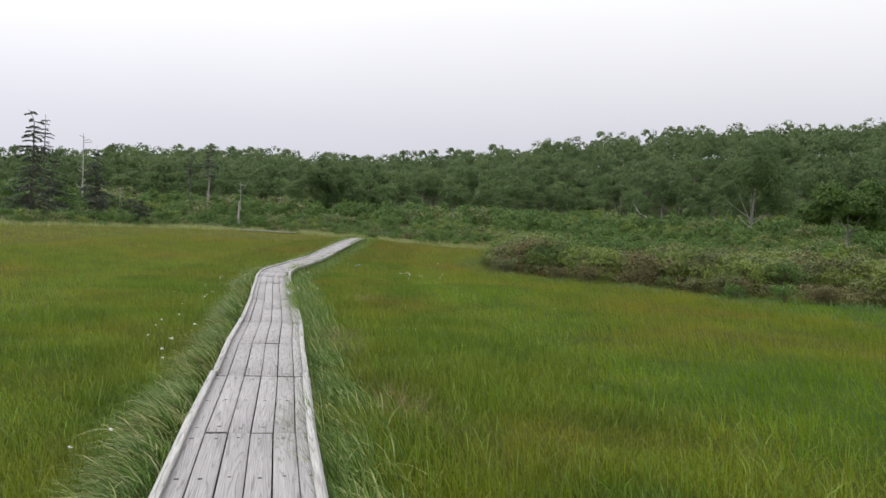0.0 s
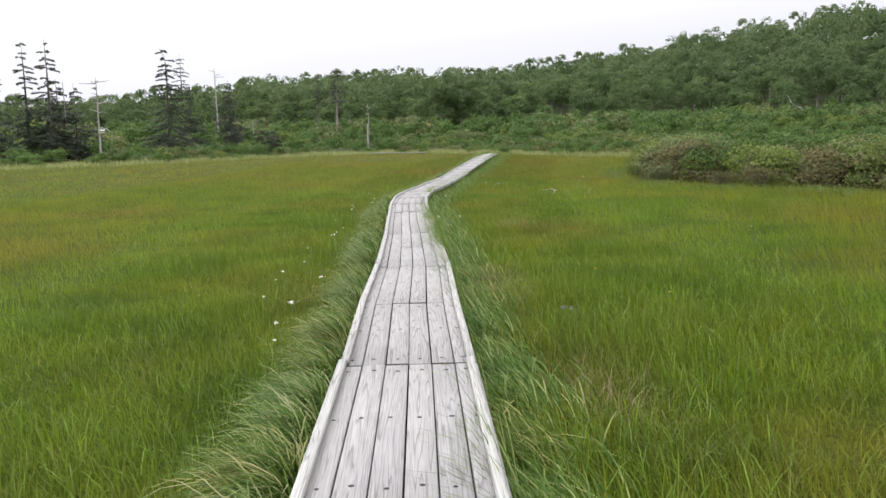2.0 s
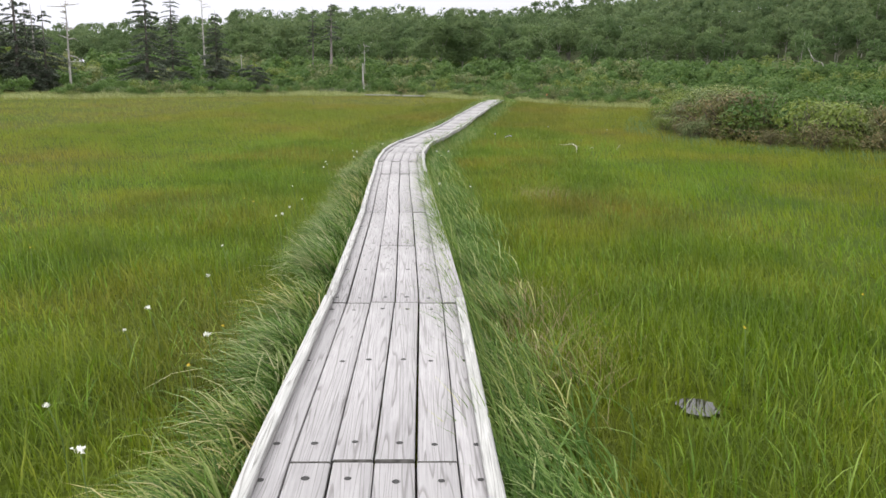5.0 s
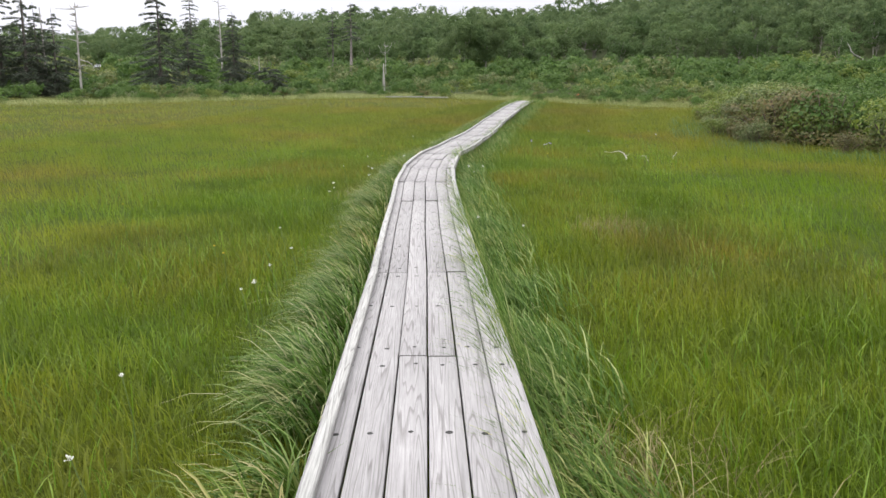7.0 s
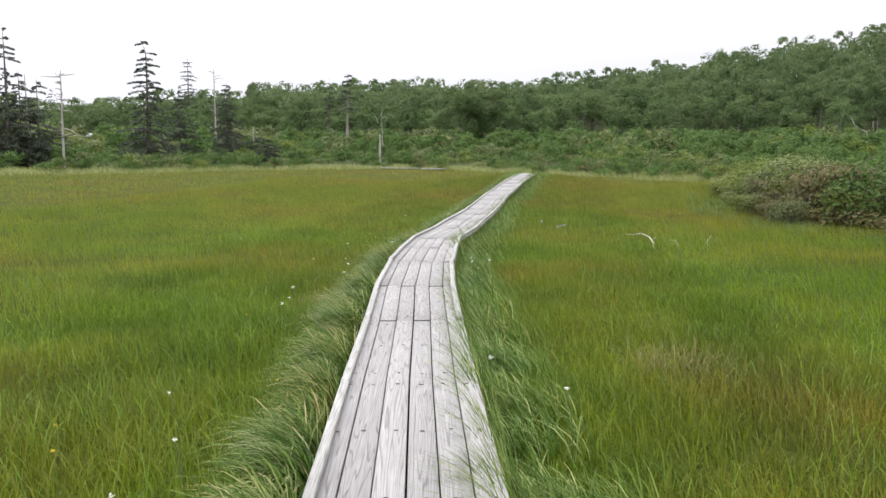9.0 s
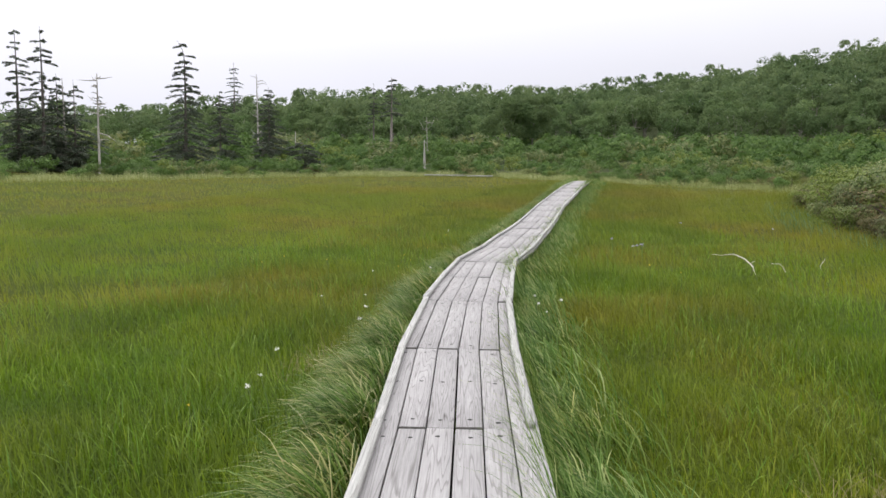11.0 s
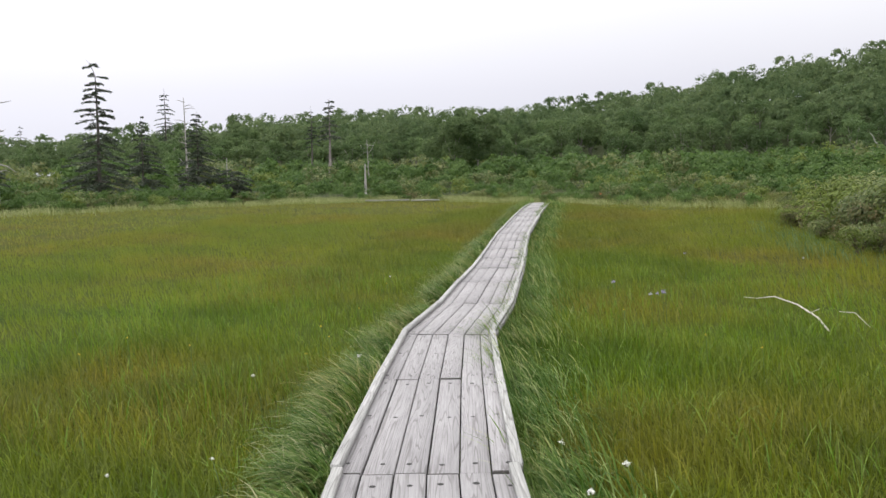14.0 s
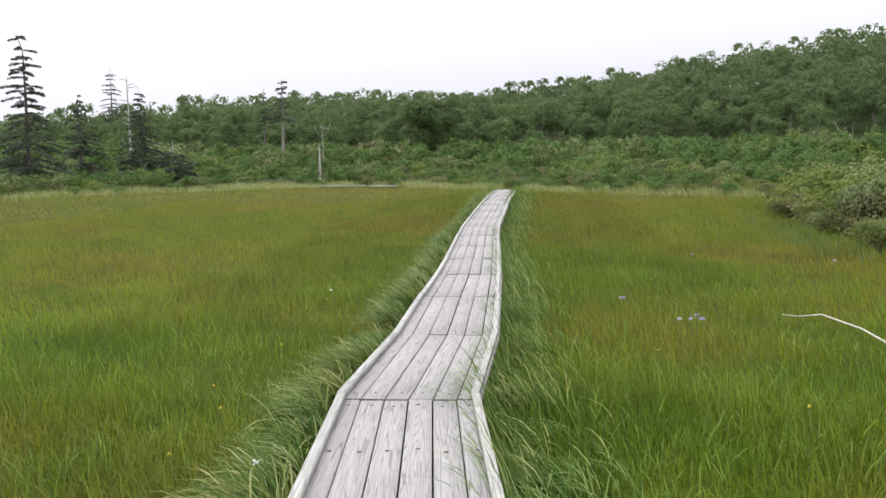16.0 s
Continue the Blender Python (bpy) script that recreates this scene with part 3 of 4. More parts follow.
fir(-26.9, 64.6, 8.7, 2.2, "tall dark wind-bent fir with hooked tip", 11, hook=0.55, gaps=0.2)
fir(-63, 150, 14.2, 3.4, "slender fir with layered branches above the wood", 12, gaps=0.12, bare=0.15)
fir(-30.9, 78, 6.3, 2.0, "ragged dark fir with a broken top", 13, gaps=0.30)
fir(-29.9, 86, 7.2, 2.1, "dense dark fir beside a bleached snag", 14, gaps=0.14)
fir(-20.3, 69, 2.3, 1.6, "low ragged fir at the bog's edge", 15, gaps=0.38, bushy=True)
fir(-24.6, 72, 2.2, 1.2, "low ragged fir among shrubs", 16, gaps=0.38, bushy=True)
fir(-34.05, 60, 9.0, 1.9, "tall sparse fir with layered branches", 17, gaps=0.26)
fir(-36.2, 60.5, 8.9, 1.9, "tall sparse fir with layered branches", 18, gaps=0.26)
fir(-36.9, 56.5, 10.6, 2.4, "tall dark fir with drooping branches", 19, gaps=0.18)
fir(-32.9, 61.5, 5.9, 1.9, "dark fir with thin crown", 20, gaps=0.28)
fir(-35.2, 63.0, 6.4, 2.2, "dark fir with a dense lower crown", 24, gaps=0.16)
fir(-84, 142, 9, 2.6, "distant fir above the wood", 21, gaps=0.3)
fir(-19.8, 92.5, 8.5, 1.5, "half-dead fir with a small dark crown on a bare trunk", 22, bare=0.58, gaps=0.12, top=0.22, bark=M_OLD_WOOD, girth=0.023)
fir(-26.4, 110, 9.2, 1.5, "distant slender fir above the wood", 23, bare=0.5, gaps=0.3)
dead_tree(-30.2, 60, 6.1, "bleached dead tree with bare side arms", 31, 22, 0.012, ((5.7, -1.4, 0.05), (5.8, 1.0, 0.1), (2.5, 1.1, -0.5)))
dead_tree(-33.5, 92, 8.8, "bleached dead snag with forked tip", 32, 18, 0.013)
dead_tree(-14.2, 82, 2.5, "broken white dead trunk", 33, 3, 0.05)
dead_tree(-16.0, 92, 4.6, "thin dead tree with bare forked limbs", 34, 7, 0.006, ((3.2, -0.8, 1.1), (3.4, 0.7, 1.2)))
dead_tree(-28.0, 88, 3.1, "leaning pale dead stem", 35, 2, 0.022)
dead_tree(-33.9, 62, 6.0, "thin bleached dead tree among firs", 36, 9, 0.011)


def crooked_snag(x, y):
    """A dead birch whose bleached top bends over before the dark wood."""
    t = thing("dead_tree", "crooked bleached dead birch leaning at the wood's edge", "tree", "dead trees at the bog's edge", at=(x, y, float(ground(x, y))))
    line = [(1.6, 0, -0.3, 0.09), (1.5, 0, 1.6, 0.08), (1.1, -0.1, 2.7, 0.07), (0.3, -0.1, 3.0, 0.06), (-0.1, 0, 3.4, 0.05), (-0.3, 0, 3.9, 0.035), (-0.6, 0, 4.3, 0.02)]
    part("trunk", tubes("trunk", [line], M_DEAD, 7), t)
    part("limb", tubes("limb", [[(0.2, -0.1, 3.0, 0.05), (0.0, 0.1, 2.7, 0.035), (-0.4, 0.1, 2.6, 0.015)]], M_DEAD, 5), t)


crooked_snag(33.0, 103.0)


def single_birch(x, y, tall, spread, label, seed, mat):
    rng = np.random.default_rng(seed)
    lines, corners = birch_shape(rng, tall, spread, 9000, 0.15)
    t = thing("birch_tree", label, "tree", at=(x, y, float(ground(x, y))))
    part("trunk", tubes("trunk", lines[:1], M_BIRCH_BARK, 8), t, "pale grey birch trunk")
    for line in lines[1:]:
        part("limb", tubes("limb", [line], M_BIRCH_BARK, 6), t)
    part("crown", kite_mesh("crown", corners, mat), t)


single_birch(*polar(-5.9, 88), 8.2, 3.6, "large dark round-crowned birch standing before the wood", 41, M_BIRCH_LEAF)
single_birch(*polar(-4.2, 91), 7.8, 3.2, "large dark round-crowned birch standing before the wood", 42, M_BIRCH_LEAF)
single_birch(36.8, 78, 9.4, 4.8, "large old birch with several pale trunks", 43, M_BIRCH_LEAF)
single_birch(32.5, 53, 5.6, 3.2, "small yellow-green tree beside the thicket", 44, M_SHRUB_LEAF)


# ---- shrubs ----
def shrub_mesh(rng, wide, tall, leaves, leaf, mat, stems=7):
    lines, lumps = [], []
    for k in range(stems):
        a, out = rng.uniform(0, 6.28), wide * rng.uniform(0.15, 0.75)
        z = tall * rng.uniform(0.5, 0.95) * (1 - 0.35 * (out / wide) ** 2)
        lines.append([(rng.uniform(-.1, .1), rng.uniform(-.1, .1), -0.1, 0.02), (math.cos(a) * out * 0.6, math.sin(a) * out * 0.6, z * 0.55, 0.014),
                      (math.cos(a) * out, math.sin(a) * out, z, 0.006)])
        lumps.append((math.cos(a) * out, math.sin(a) * out, z * 0.8, wide * rng.uniform(0.24, 0.42), tall * rng.uniform(0.2, 0.36)))
    c, n = lump_points(leaves, lumps)
    low = np.random.random(leaves) < 0.3
    c[:, 2] = np.where(low, c[:, 2] * np.random.uniform(0.1, 0.8, leaves), c[:, 2])
    c[:, 2] = np.maximum(c[:, 2], 0.04)
    return tubes("woody_frame", lines, M_TWIG, 4), kite_mesh("foliage", kites(c, n, np.random.uniform(0.6, 1.35, leaves) * leaf), mat)


def place_shrub(meshes, x, y, s, turn, label, group):
    t = thing("shrub", label, "shrub", group, at=(x, y, float(ground(x, y))))
    part("woody_frame", meshes[0], t)
    part("foliage", meshes[1], t)
    t.rotation_euler = (0, 0, turn)
    t.scale = (s, s, s)


THICKET = [(7.8, 49), (6.3, 42), (5.9, 37), (6.4, 33.2), (8.1, 30.2), (10.9, 27.2), (14.8, 23.6), (20, 19.2), (30, 12.5), (30, 30), (17, 44), (12, 50)]


def in_thicket(x, y, wider=0.0):
    """Whether places on the plan lie in the thicket beside the path."""
    x, y = np.atleast_1d(np.asarray(x, float)) + wider, np.atleast_1d(np.asarray(y, float)) + wider
    inside = np.zeros(x.shape, bool)
    for k, (ax, ay) in enumerate(THICKET):
        bx, by = THICKET[k - 1]
        cross = (ay > y) != (by > y)
        inside ^= cross & (x < (bx - ax) * (y - ay) / (by - ay + 1e-9) + ax)
    return inside


def build_shrubs():
    rng = np.random.default_rng(9)
    mats = [(M_SHRUB_LEAF, "low green shrub with rounded leaves"), (M_PALE_LEAF, "grey-green shrub with pale leaves"),
            (M_YELLOW_LEAF, "yellow-green leafy shrub"), (M_BROWN_LEAF, "red-brown heathy shrub with thin twigs")]
    near = [[shrub_mesh(rng, 0.95, 0.95, 1700, 0.05, m, 14) for _ in range(3)] for m, _ in mats]
    # the thicket beside the path
    count = 0
    for _ in range(4000):
        x, y = rng.uniform(5, 28), rng.uniform(12, 50)
        if not in_thicket(x, y)[0]:
            continue
        deep = 0.5 if not in_thicket(x - 0.9, y - 1.1)[0] else 3.0
        if in_thicket(x - 5, y - 6)[0]:
            continue
        k = rng.choice(4, p=[0.14, 0.12, 0.26, 0.48]) if deep < 1.3 else rng.choice(4, p=[0.18, 0.30, 0.38, 0.14])
        s = rng.uniform(0.45, 0.85) if deep < 1.0 else rng.uniform(0.85, 1.8)
        place_shrub(near[k][rng.integers(3)], x, y, s, rng.uniform(0, 6.28), mats[k][1] + " in the thicket", "thicket beside the boardwalk")
        count += 1
        if count >= 190:
            break
    # heath that covers the ground under it
    x, y = rng.uniform(4.8, 26, 110000), rng.uniform(12, 50, 110000)
    ok = in_thicket(x, y, -0.35)
    x, y = x[ok], y[ok]
    c = np.stack([x, y, ground(x, y) + np.random.uniform(0.02, 0.45, len(x))], 1)
    heath = kites(c, np.random.normal(0, 0.5, (len(x), 3)) + [0, 0, 1], np.random.uniform(0.04, 0.095, len(x)))
    tagged(new("heath_undergrowth", kite_mesh("heath_undergrowth", heath, M_BROWN_LEAF)), "low red-brown heath under the shrubs", "heath", kind="stuff")
    # the front of the thicket at the bog's far edge
    mid = [[shrub_mesh(rng, 1.2, 1.2, 1500, 0.075, m, 11) for _ in range(3)] for m, _ in mats]
    count = 0
    for _ in range(3000):
        az = rng.uniform(-43, 40)
        r = bog_edge(az) + abs(rng.normal(0, 3.5))
        x, y = polar(az, r)
        k = rng.choice(4, p=[0.55, 0.25, 0.10, 0.10])
        place_shrub(mid[k][rng.integers(3)], x, y, rng.uniform(0.3, 0.55) + 0.03 * (r - bog_edge(az)), rng.uniform(0, 6.28), mats[k][1] + " at the bog's edge", "shrubs at the bog's edge")
        count += 1
        if count >= 120:
            break
    # the rest up to the wood
    for (m, label), share, name in ((mats[0], 0.74, "green_thicket"), (mats[1], 0.14, "pale_thicket"), (mats[2], 0.12, "bright_thicket")):
        shapes = []
        for k in range(4):
            lumps = [(rng.uniform(-1, 1), rng.uniform(-.9, .9), rng.uniform(0.4, 1.35), rng.uniform(0.4, 0.72), rng.uniform(0.36, 0.62)) for _ in range(7)]
            shapes.append(foliage(320, 0.14, lumps, 0.35, -1, 1.2))
        allc = []
        for _ in range(int(1500 * share)):
            az = rng.uniform(-44, 44)
            r0 = bog_edge(az) + 1
            r = math.sqrt(rng.uniform(r0 ** 2, 108 ** 2))
            x, y = polar(az, r)
            s, a = rng.uniform(0.35, 0.7) + smooth(r0, 95, r) * rng.choice([0.0, 0.1, 0.3, 0.8, 1.4]), rng.uniform(-0.6, 0.6)
            c = shapes[rng.integers(4)] * s
            ca, sa = math.cos(a), math.sin(a)
            allc.append(np.stack([c[:, 0] * ca - c[:, 1] * sa + x, c[:, 0] * sa + c[:, 1] * ca + y, c[:, 2] + float(ground(x, y))], 1))
        tagged(new(name, kite_mesh(name, np.concatenate(allc), m)), "dense " + label + " thicket before the wood", "thicket", kind="stuff")


def bog_edge(az):
    return float(np.interp(az, [-60, -35, -30, -15, -5, 0, 5, 12, 20, 30, 60], [42, 43, 45, 52, 50, 45, 42, 39, 36, 32, 30]))


build_shrubs()


# ---- boardwalk ----
def joint_frame(k, ys):
    """Middle, right-hand way and height of the deck at joint k."""
    y = ys[k]
    here = np.array([walk_x(y), y])
    before = np.array([walk_x(ys[max(k - 1, 0)]), ys[max(k - 1, 0)]])
    after = np.array([walk_x(ys[min(k + 1, len(ys) - 1)]), ys[min(k + 1, len(ys) - 1)]])
    way = (after - before) / np.linalg.norm(after - before)
    return here, np.array([way[1], -way[0]]), float(walk_z(y))


def slab(name, sections, low, high, mat, chamfer=0.004):
    """A plank through cross-sections (left point, right point), with worn edges. Returns the mesh, its place and its turn."""
    c = np.asarray(sections, float)
    mid = c.reshape(-1, 3).mean(0)
    way = (c[-1].mean(0) - c[0].mean(0))[:2]
    turn = math.atan2(-way[0], way[1])
    ca, sa = math.cos(-turn), math.sin(-turn)
    loc = c - mid
    loc = np.stack([loc[..., 0] * ca - loc[..., 1] * sa, loc[..., 0] * sa + loc[..., 1] * ca, loc[..., 2]], -1)
    n = len(loc)
    verts = []
    for k, (a, b) in enumerate(loc):
        end = np.array([0, chamfer if k == 0 else -chamfer if k == n - 1 else 0, 0])
        across = (b - a) / np.linalg.norm(b - a) * chamfer
        verts += [a + [0, 0, low], a + [0, 0, high - chamfer], a + across + end + [0, 0, high],
                  b - across + end + [0, 0, high], b + [0, 0, high - chamfer], b + [0, 0, low]]
    loops, counts = [], []
    for k in range(n - 1):
        for j in range(6):
            p, q = 6 * k + j, 6 * k + (j + 1) % 6
            loops += [p, p + 6, q + 6, q]
            counts.append(4)
    loops += list(range(6)) + [6 * n - 1 - j for j in range(6)]
    counts += [6, 6]
    me = mesh_from(name, verts, counts, loops, mat)
    me.materials.append(M_END if mat == M_PLANK else mat)
    for k in (-2, -1):
        me.polygons[len(me.polygons) + k].material_index = 1
    return me, mid, turn


# which of the six planks end at each joint, by the joint's place; the rest of the joints part them all
STAGGER = {5.4: (1, 2, 3, 4, 5), 9.05: (1, 2, 3, 4), 13.0: (2, 3), 14.95: (0, 1, 3, 4), 16.85: (), 18.6: (1, 2, 3, 4), 24.0: (0, 1, 2, 3, 5), 27.7: (1, 2, 3, 4, 5)}


def build_boardwalk():
    rng = np.random.default_rng(3)
    deck = thing("boardwalk", "weathered grey plank boardwalk with low edge rails", "boardwalk", kind="structure")
    first = [5.4 - 1.85 * k for k in range(9, 0, -1)]
    known = [y for y in WALK_Y if 5.3 < y < 28]
    last = [27.7 + 1.88 * k for k in range(1, 15)]
    ys = first + known + last
    width = 2 * HALF / 6
    gap = 0.0038
    nails = bmesh.new()
    head_bm = bmesh.new()
    bmesh.ops.create_circle(head_bm, cap_ends=True, segments=8, radius=0.0135)
    nail_mesh = mesh_of_bm("nail", head_bm, M_NAIL)
    frames = [joint_frame(k, ys) for k in range(len(ys))]
    last_k = len(ys) - 1

    def put(name, sections, low, high, mat, label=""):
        me, mid, turn = slab(name, sections, low, high, mat)
        ob = part(name, me, deck, label)
        ob.location, ob.rotation_euler = mid, (0, 0, turn)
        return ob

    def run_of(k):
        p, q = frames[max(k, 0)][0], frames[min(k + 1, last_k)][0]
        return (q - p) / np.linalg.norm(q - p)

    for j in range(6):
        start = 0
        for k in range(1, last_k + 1):
            if k < last_k and j not in STAGGER.get(ys[k], range(6)):
                continue
            lift, sway = rng.uniform(-0.005, 0.005), rng.uniform(-0.002, 0.002)
            a, b = (j - 3) * width + gap + sway, (j - 2) * width - gap + sway
            cut0, cut1 = (rng.uniform(0.002, 0.006) + (0.002 if len(STAGGER.get(ys[i], range(6))) == 6 else 0.0) for i in (start, k))
            sections = []
            for m in range(start, k + 1):
                p, s, z = frames[m]
                shift = run_of(m) * cut0 if m == start else -run_of(m - 1) * cut1 if m == k else np.zeros(2)
                sections.append([(*(p + s * a + shift), z + lift), (*(p + s * b + shift), z + lift)])
            board = put("plank", sections, -0.045, 0.0, M_PLANK)
            for m in range(start, k):
                (p, s, z0), (q, u, z1) = frames[m], frames[m + 1]
                for f in (0.07, 0.5, 0.93):
                    if p[1] > 38 or p[1] < -2:
                        continue
                    mid = (1 - f) * (p + s * (a + b) / 2) + f * (q + u * (a + b) / 2) + rng.uniform(-0.014, 0.014, 2)
                    spot = Vector((mid[0], mid[1], (1 - f) * z0 + f * z1 + lift + 0.0008))
                    if 3.0 < mid[1] < 25.5:
                        head = part("nail", nail_mesh, board)
                        head.location = Euler((0, 0, -board.rotation_euler[2])).to_matrix() @ (spot - board.location)
                        head.scale = (rng.uniform(0.8, 1.2),) * 2 + (1,)
                        continue
                    place = Matrix.Translation(spot)
                    bmesh.ops.create_circle(nails, cap_ends=True, segments=7, radius=rng.uniform(0.009, 0.013), matrix=place)
            start = k
    for k in range(last_k):
        p, s, z = frames[k]
        w, run = s * (HALF - 0.03), run_of(k) * 0.06
        # the beam's dark colour carries the shade seen down through the joints
        put("cross_beam", [[(*(p - w - run), z), (*(p + w - run), z)], [(*(p - w + run), z), (*(p + w + run), z)]], -0.40, -0.052, M_SHADED_BEAM)
        if k % 2 == 0 and k + 2 <= last_k:
            # an edge rail runs over two fields; on the right it is missing for a stretch
            for side in (-1, 1):
                if side == 1 and 11.0 < ys[k] < 18.0:
                    continue
                jog = rng.uniform(-0.014, 0.014)
                e0, e1 = sorted((side * (HALF - 0.060) + jog, side * (HALF - 0.012) + jog))
                sections = []
                for m in (k, k + 1, k + 2):
                    p, s, z = frames[m]
                    shift = run_of(m) * 0.006 if m == k else -run_of(m - 1) * 0.006 if m == k + 2 else np.zeros(2)
                    sections.append([(*(p + s * e0 + shift), z), (*(p + s * e1 + shift), z)])
                put("edge_rail", sections, 0.006, 0.044 + rng.uniform(-0.006, 0.006), M_RAIL, "worn pale timber edge rail")
    ob = part("far_nail_heads", mesh_of_bm("far_nail_heads", nails, M_NAIL), deck, "dark rusty nail heads")
    ob["kind"] = "stuff"


build_boardwalk()


# ---- grass ----
def off_walk(x, y):
    """How far a place lies to the right of the middle of the boardwalk."""
    return x - walk_x(y)


def clear_of_things(x, y):
    d = off_walk(x, y)
    ok = np.abs(d) > HALF + 0.03
    ok &= ((x - 1.91) / 0.13) ** 2 + ((y - 10.62) / 0.2) ** 2 > 1
    return ok


def build_grass():
    rng = np.random.default_rng(21)

    def field(name, label, x, y, tall, wide, lean, keep=None, mat=M_GRASS, wind=2.9, spread=0.9, segments=2):
        ok = clear_of_things(x, y)
        if keep is not None:
            ok &= keep
        x, y = x[ok], y[ok]
        n = len(x)
        base = np.stack([x, y, ground(x, y) - 0.01], 1)
        patch = 0.8 + 0.35 * np.sin(x * 1.3 + np.sin(y * 0.9) * 2) * np.sin(y * 1.1 + np.sin(x * 0.7))
        h = rng.uniform(*tall, n) * patch
        w = rng.uniform(*wide, n)
        head = wind + rng.normal(0, spread, n)
        me = blades(name, base, h, w, head, rng.uniform(*lean, n), mat, segments)
        tagged(new(name, me), label, "grass", kind="stuff")

    # beside the boardwalk
    n = 150000
    y = rng.uniform(1.0, 55, n)
    d = (0.46 + 3.6 * rng.random(n) ** 1.15) * rng.choice([-1, 1], n)
    field("near_grass", "fine green bog grass beside the boardwalk", walk_x(y) + d, y, (0.15, 0.32), (0.005, 0.012), (0.1, 0.8), spread=1.3)
    # short dense grass under it, close to the path
    n = 110000
    y = rng.uniform(2.0, 27, n)
    d = (0.46 + 3.4 * rng.random(n)) * rng.choice([-1, 1], n)
    field("short_grass", "short dense green grass beside the boardwalk", walk_x(y) + d, y, (0.10, 0.24), (0.006, 0.012), (0.1, 0.9), spread=1.8)
    n = 130000
    y = rng.uniform(3.5, 52, n)
    d = rng.uniform(4.0, 13, n) * rng.choice([-1, 1], n)
    x = walk_x(y) + d
    field("bog_grass", "green bog grass", x, y, (0.16, 0.36), (0.010, 0.022), (0.1, 0.7), keep=~in_thicket(x, y, -0.4), mat=M_GRASS_CALM, segments=1)
    n = 120000
    x, y = rng.uniform(-46, 18, n), rng.uniform(4, 66, n)
    r, az = np.hypot(x + 0.3, y - 16.6), np.degrees(np.arctan2(x + 0.3, y - 16.6))
    edge = np.interp(az, [-60, -35, -30, -15, -5, 0, 5, 12, 20, 30, 60], [44, 43, 45, 52, 50, 45, 42, 39, 36, 32, 30])
    field("far_grass", "olive green bog grass", x, y, (0.14, 0.30), (0.014, 0.036), (0.2, 0.8),
          keep=(r < edge + 2) & ((np.abs(off_walk(x, y)) > 11) | (y > 44)) & ~in_thicket(x, y, -0.4), mat=M_GRASS_CALM, segments=1)

    # broader bright blades that stand out of it
    n = 26000
    y = rng.uniform(1.5, 34, n)
    d = (0.6 + 4.6 * rng.random(n)) * np.where(rng.random(n) < 0.5, -1, 1)
    x = walk_x(y) + d
    field("broad_grass", "bright yellow-green broad-bladed grass", x, y, (0.20, 0.34), (0.006, 0.011), (0.15, 0.9), mat=M_BRIGHT, spread=1.8, segments=3,
          keep=np.sin(x * 2.1 + np.sin(y)) * np.sin(y * 1.7 + np.sin(x * 1.3)) > -0.25)

    # pale sedge band where the bog meets the thicket
    n = 26000
    az = np.where(rng.random(n) < 0.65, rng.uniform(-44, 42, n), rng.uniform(-20, 4, n))
    r = np.interp(az, [-60, -35, -30, -15, -5, 0, 5, 12, 20, 30, 60], [42, 43, 45, 52, 50, 45, 42, 39, 36, 32, 30]) + rng.normal(0.3, 1.3, n)
    x, y = polar(az, r)
    field("edge_sedge", "pale green sedge band at the bog's far edge", x, y, (0.35, 0.62), (0.010, 0.022), (0.2, 0.9), mat=M_EDGE_SEDGE,
          keep=~((az > -13.8) & (az < -6.4) & (r < 50.5)))

    # blue-green sedge that skirts the thicket
    n = 60000
    x, y = rng.uniform(3.5, 22, n), rng.uniform(20, 46, n)
    skirt = in_thicket(x, y, 1.3) & ~in_thicket(x, y, -0.2) & (rng.random(n) < 0.35 + 0.35 * np.sin(x * 1.7) * np.sin(y * 0.9))
    field("thicket_sedge", "blue-green sedge skirting the thicket", x, y, (0.22, 0.42), (0.010, 0.020), (0.2, 0.9), keep=skirt, mat=M_BLUE_SEDGE)

    # arching sedge along both edges, blown over to the left
    def sedge(side, name, wind, per_m, out, tall, lean, curl, mat):
        m = int(54 * per_m)
        clump_y = rng.uniform(1.0, 55, int(54 * 6))
        pick = rng.integers(len(clump_y), size=m)
        y = clump_y[pick] + rng.normal(0, 0.085, m)
        d = side * (HALF + out[0] + np.abs(rng.normal(0, out[1], m)))
        x = walk_x(y) + d
        h = rng.uniform(*tall, m) * (0.75 + 0.45 * rng.random(len(clump_y))[pick])
        base = np.stack([x, y, ground(x, y) - 0.01], 1)
        me = blades(name, base, h, rng.uniform(0.007, 0.014, m), wind + rng.normal(0, 0.7, m), rng.uniform(*lean, m), mat, 4, curl)
        tagged(new(name, me), "long arching pale-tipped sedge along the boardwalk's edge", "sedge", kind="stuff")

    sedge(-1, "sedge_tuft_row", 3.3, 980, (0.02, 0.13), (0.42, 0.64), (0.45, 0.9), 1.95, M_SEDGE)
    sedge(1, "sedge_fringe", 2.95, 600, (0.03, 0.26), (0.28, 0.47), (0.4, 1.0), 1.5, M_FRINGE)

    # sedge that hangs in ragged bunches over the right edge of the deck
    ys = np.concatenate([rng.uniform(10.6, 20.6, 150), rng.uniform(20.6, 54, 150), rng.uniform(3, 10.6, 22)])
    m = len(ys) * 34
    pick = np.repeat(np.arange(len(ys)), 34)
    y = ys[pick] + rng.normal(0, 0.1, m)
    x = walk_x(y) + HALF + 0.025 + np.abs(rng.normal(0, 0.05, m))
    base = np.stack([x, y, ground(x, y)], 1)
